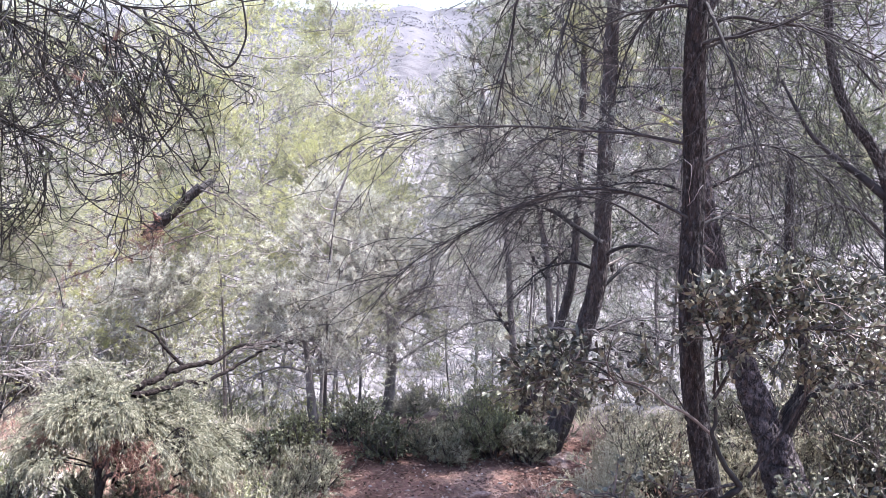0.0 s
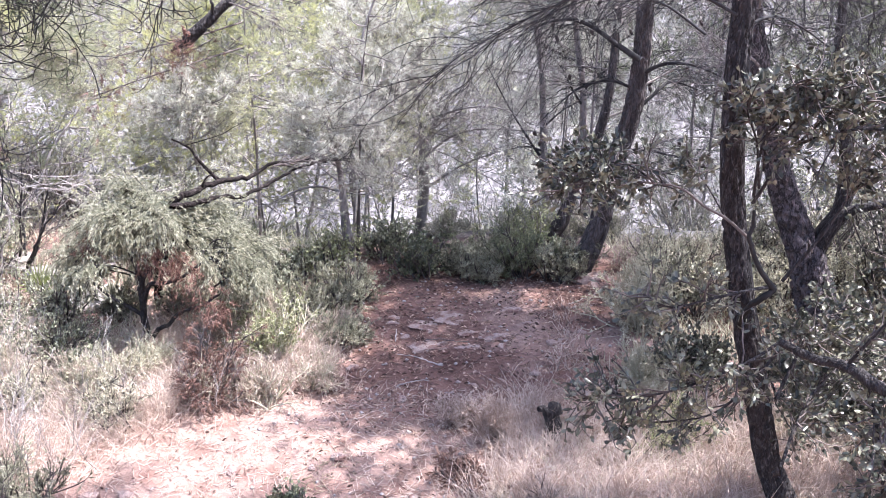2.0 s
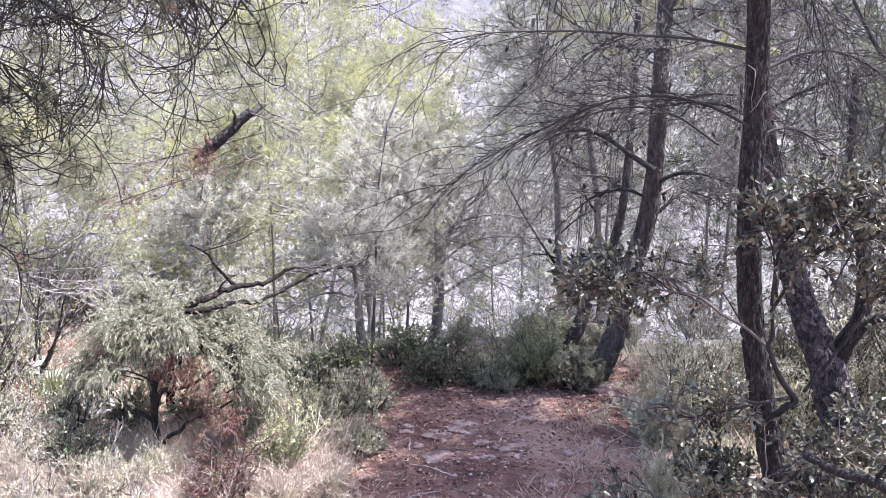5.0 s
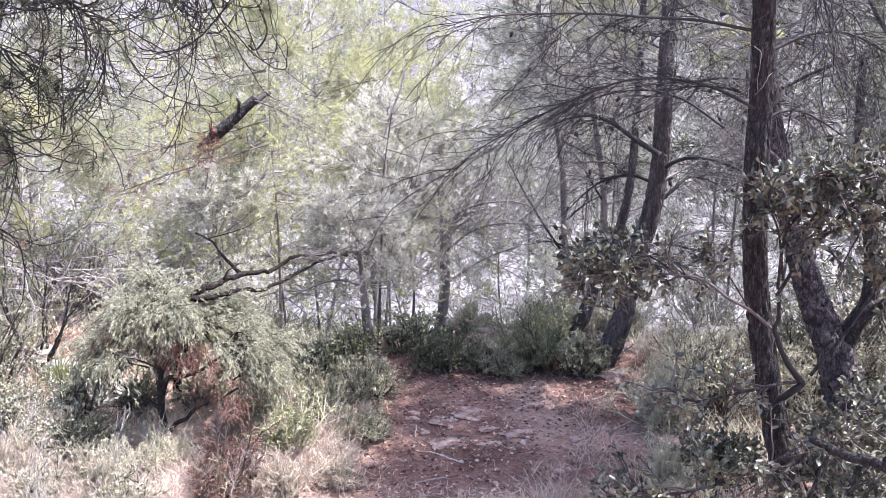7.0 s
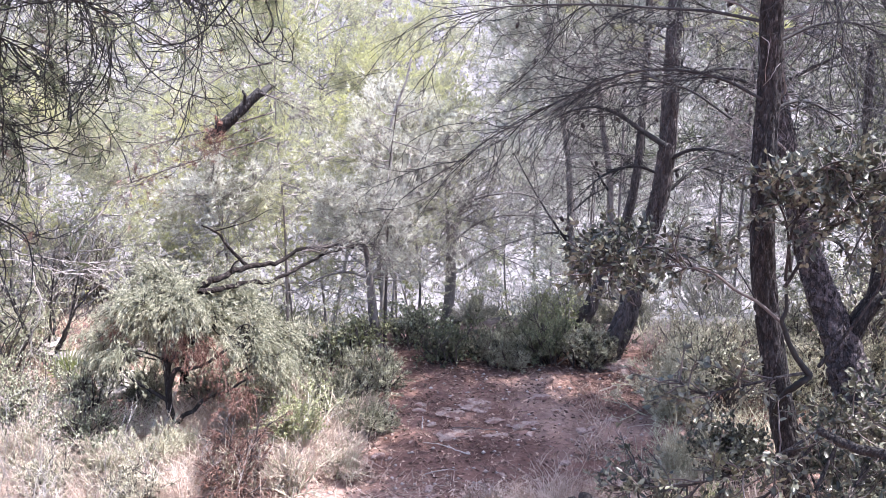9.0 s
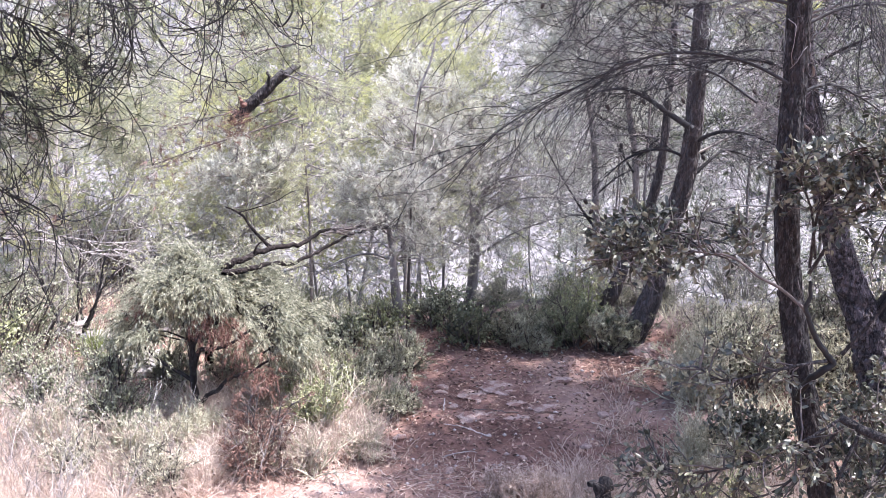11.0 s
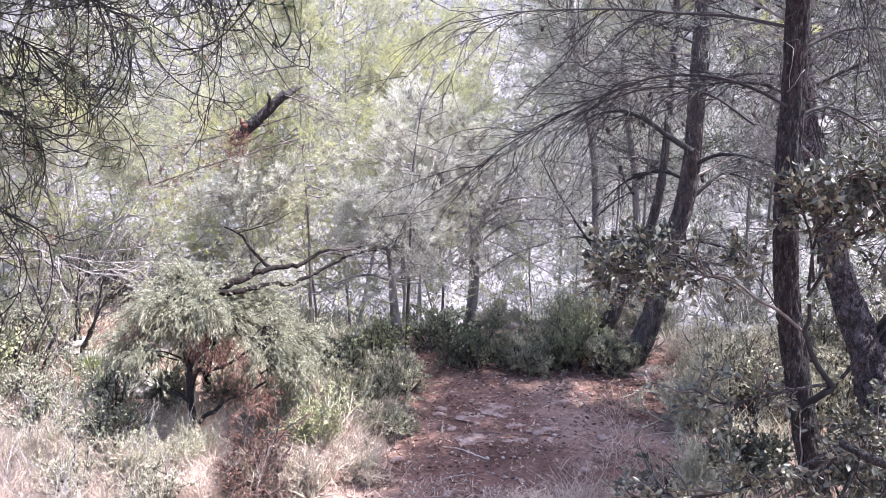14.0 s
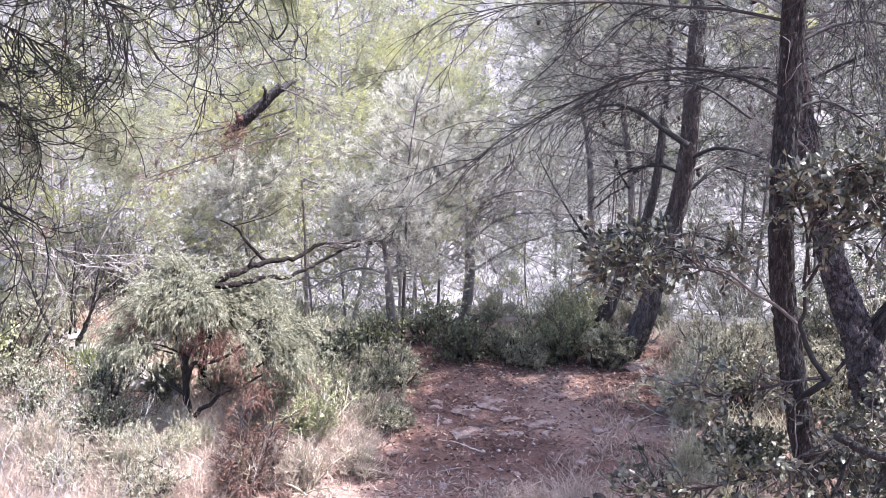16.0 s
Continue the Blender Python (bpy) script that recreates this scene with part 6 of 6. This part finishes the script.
blades(clumps(620, (-3.5, 2.6), (3.7, 6.3), lambda x, y: abs(x - 0.05) > 0.85 and y < 5.5, 24, 0.06), 0.17, 0.004, 0.5, M_GREENGRASS, "dry_grass", "pale dry grass among the shrubs at the terrace edge")
blades(clumps(160, (-2.4, 1.6), (2.4, 3.8), lambda x, y: path_side(x, y) > 0.25, 18, 0.05), 0.16, 0.003, 0.5, M_GREENGRASS, "green_grass", "grey-green herbs growing through the dry grass")
# stalks with fine side twigs in the dry grass
xy = clumps(60, (-2.4, -0.9), (2.5, 3.7), left, 2, 0.05)
A = grow(on_land(xy), np.stack([rng.normal(0, 0.4, len(xy)), rng.normal(0, 0.4, len(xy)), np.ones(len(xy))], 1), 0.32, 6, (0, 0, 0), 0.1, 0.3)
o, d, _ = along(A, 5, 0.3, 1.0)
B = grow(o, scatter_way(d, 0.5), 0.1, 4, (0, 0, 0.2), 0.15, 0.2)
ob = new("dry_stalks", raw_mesh("dry_stalks", *join(tubes(A, taper(len(A), 6, 0.002, 0.0008), 3), tubes(B, taper(len(B), 4, 0.001, 0.0006), 3)), M_TWIG_PALE))
tagged(ob, "dry forked stalks standing in the grass", "stalks", kind="stuff")


def litter():
    n = 22000
    xy = np.stack([rng.uniform(-1.6, 1.5, n), rng.uniform(2.3, 5.2, n)], 1)
    xy = xy[(xy[:, 1] > 3.35 + 0.2 * np.sin(xy[:, 0] * 5)) | (rng.random(n) < 0.3)]
    n = len(xy)
    o = on_land(xy, 0.004)
    a = rng.uniform(0, 2 * math.pi, n)
    d = np.stack([np.cos(a), np.sin(a), rng.normal(0, 0.25, n)], 1)
    k = n // 2
    v1 = leaves(o[:k], d[:k], 0.023, 0.010)
    v2 = needles(o[k:], unit(d[k:]), 2, 0.07, 0.0022, 0.3)
    ob = new("leaf_litter", raw_mesh("leaf_litter", *join(v1, v2), M_LITTER))
    tagged(ob, "dry brown leaves and fallen needles on the earth", "litter", kind="stuff")
    n = 5200
    xy = np.stack([rng.uniform(-1.9, 0.6, n), rng.uniform(2.3, 3.6, n)], 1)
    a = rng.uniform(0, 2 * math.pi, n)
    d = unit(np.stack([np.cos(a), np.sin(a), rng.normal(0.05, 0.2, n)], 1))
    ob = new("straw_litter", raw_mesh("straw_litter", *needles(on_land(xy, 0.005), d, 2, 0.06, 0.0032, 0.35), M_STRAW))
    tagged(ob, "pale broken straw trodden into the path", "litter", kind="stuff")
    n = 700
    xy = np.stack([rng.uniform(-1.4, 1.2, n), rng.uniform(2.4, 5.1, n)], 1)
    c = on_land(xy, 0.002)
    r = rng.uniform(0.004, 0.014, n)[:, None, None]
    octa = np.array([(1, 0, 0), (0, 1, 0), (-1, 0, 0), (0, -1, 0), (0, 0, 0.7), (0, 0, -0.5)], float)
    V = c[:, None] + octa[None] * r * rng.uniform(0.6, 1.3, (n, 6, 1))
    f = np.array([(0, 1, 4), (1, 2, 4), (2, 3, 4), (3, 0, 4), (1, 0, 5), (2, 1, 5), (3, 2, 5), (0, 3, 5)])
    F = (np.arange(n)[:, None, None] * 6 + f[None]).reshape(-1, 3)
    ob = new("gravel", raw_mesh("gravel", V.reshape(-1, 3), F, M_STONE))
    tagged(ob, "small pale stones strewn over the earth", "gravel", kind="stuff")
    for k in range(9):
        x, y = rng.uniform(-0.7, 0.7), rng.uniform(2.8, 4.8)
        a, ln = rng.uniform(0, math.pi), rng.uniform(0.1, 0.3)
        pts = [(x + math.cos(a) * ln * f, y + math.sin(a) * ln * f, land(x + math.cos(a) * ln * f, y + math.sin(a) * ln * f) + 0.006 + 0.01 * math.sin(f * 3)) for f in (0, 0.4, 0.7, 1)]
        st = thing("fallen_twig", pts[0], "dry fallen twig on the red earth", "twig", "fallen twigs")
        part("wood", tube(pts, 0.0034, 0.0018, 14, 5, 0.002), M_TWIG_PALE if k % 3 else M_TWIG, st)


litter()


def cones():
    """Closed pine cones on the bare twigs of the leaning pine."""
    bm = bmesh.new()
    bmesh.ops.create_icosphere(bm, subdivisions=3, radius=1.0)
    for v in bm.verts:
        q = v.co.copy()
        a = math.atan2(q.y, q.x)
        v.co *= 1 + 0.10 * math.sin(a * 5 + q.z * 9) * math.sin(a * -5 + q.z * 9)
        v.co.x *= 0.009 * (1.1 - 0.35 * q.z)
        v.co.y *= 0.009 * (1.1 - 0.35 * q.z)
        v.co.z *= 0.017
    me = bpy.data.meshes.new("cone")
    bm.to_mesh(me)
    bm.free()
    me.materials.append(M_CONE)
    for tree in [o for o in scene.objects if o.get("category") == "tree" and "cones" in o.get("label", "")]:
        for wood in [c for c in tree.children if c.name.startswith("branch")]:
            tw = wood.children[0].data
            n = len(tw.vertices)
            for k in range(2):
                v = tw.vertices[int(rng.integers(0, n // 3))].co
                c = new("cone", me)
                c.parent = wood
                c.matrix_basis = Matrix.Translation(Vector(v) - Vector((0, 0, 0.03))) @ pose(0, 0, 0, rng.uniform(140, 220), rng.uniform(-40, 40), rng.uniform(0, 360))


cones()


def far_scrub():
    """Shrubs over the valley slopes, each a cluster of leafy flakes."""
    pts = []
    while len(pts) < 13000:
        y = 26 + 80 * rng.random() ** 0.9
        x = rng.uniform(-0.75, 0.75) * (y + 6)
        if noise.noise(Vector((x * 0.05, y * 0.05, 3))) + rng.uniform(-0.5, 0.5) > -0.1:
            pts.append((x, y))
    pts = np.array(pts)
    c = on_land(pts)
    n, per = len(c), 11
    r = (rng.uniform(0.10, 0.36, n) * (0.45 + pts[:, 1] / 200))[:, None, None]
    d = unit(rng.normal(0, 1, (n, per, 3)))
    d[..., 2] = np.abs(d[..., 2])
    o = c[:, None] + d * r * rng.uniform(0.5, 1.0, (n, per, 1)) * np.array([1, 1, 0.8])
    w = unit(rng.normal(0, 1, (n, per, 3))) * r * 0.25
    h = unit(rng.normal(0, 1, (n, per, 3)) + d) * r * 0.35
    V = np.stack([o - w, o + w, o + h], 2).reshape(-1, 3)
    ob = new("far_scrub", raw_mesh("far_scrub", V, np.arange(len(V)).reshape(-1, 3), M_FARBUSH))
    tagged(ob, "grey-green scrub dotted over the far dry hillsides, haze painted into its colour", "scrub", kind="stuff")


far_scrub()


def valley_scrub():
    """Rounded shrubs over the valley floor and the foot of the hill, each a dome of small leafy flakes."""
    n, per = 2600, 46
    y = 9 + 61 * rng.random(n) ** 1.7
    pts = np.stack([rng.uniform(-0.62, 0.62, n) * (y + 3), y], 1)
    c = on_land(pts, -0.05)
    r = (rng.uniform(0.10, 0.42, n) * (0.6 + y / 60))[:, None, None]
    d = unit(rng.normal(0, 1, (n, per, 3)))
    d[..., 2] = np.abs(d[..., 2])
    o = c[:, None] + d * r * rng.uniform(0.45, 1.0, (n, per, 1)) * np.array([1, 1, 0.75])
    w = unit(rng.normal(0, 1, (n, per, 3))) * r * 0.09
    h = unit(rng.normal(0, 0.6, (n, per, 3)) + d) * r * 0.26
    V = np.stack([o - w, o + w, o + h], 2).reshape(-1, 3)
    ob = new("valley_scrub", raw_mesh("valley_scrub", V, np.arange(len(V)).reshape(-1, 3), M_VALLEY))
    tagged(ob, "grey-violet rounded scrub dotted over the pale valley floor", "scrub", kind="stuff")


valley_scrub()


def dry_scrub():
    """Low dry bushes on the slope below the terrace, each a tuft of thin twigs and leaves."""
    n, per = 2600, 40
    y = 7.6 + 50 * rng.random(n) ** 1.4
    pts = np.stack([rng.uniform(-0.6, 0.6, n) * (y + 2), y], 1)
    c = on_land(pts)
    r = (rng.uniform(0.1, 0.36, n) * (1 + y / 40))[:, None, None]
    d = unit(rng.normal(0, 1, (n, per, 3)) + np.array([0, 0, 0.8]))
    d[..., 2] = np.abs(d[..., 2])
    o = c[:, None] + d * r * rng.uniform(0.1, 0.8, (n, per, 1))
    w = unit(np.cross(d, rng.normal(0, 1, (n, per, 3)))) * r * 0.022
    h = scatter_way(d.reshape(-1, 3), 0.4).reshape(n, per, 3) * r * 0.55
    V = np.stack([o - w, o + w, o + h], 2).reshape(-1, 3)
    ob = new("dry_scrub", raw_mesh("dry_scrub", V, np.arange(len(V)).reshape(-1, 3), M_DRYSCRUB))
    tagged(ob, "dry grey-brown scrub on the falling slope", "scrub", kind="stuff")


dry_scrub()
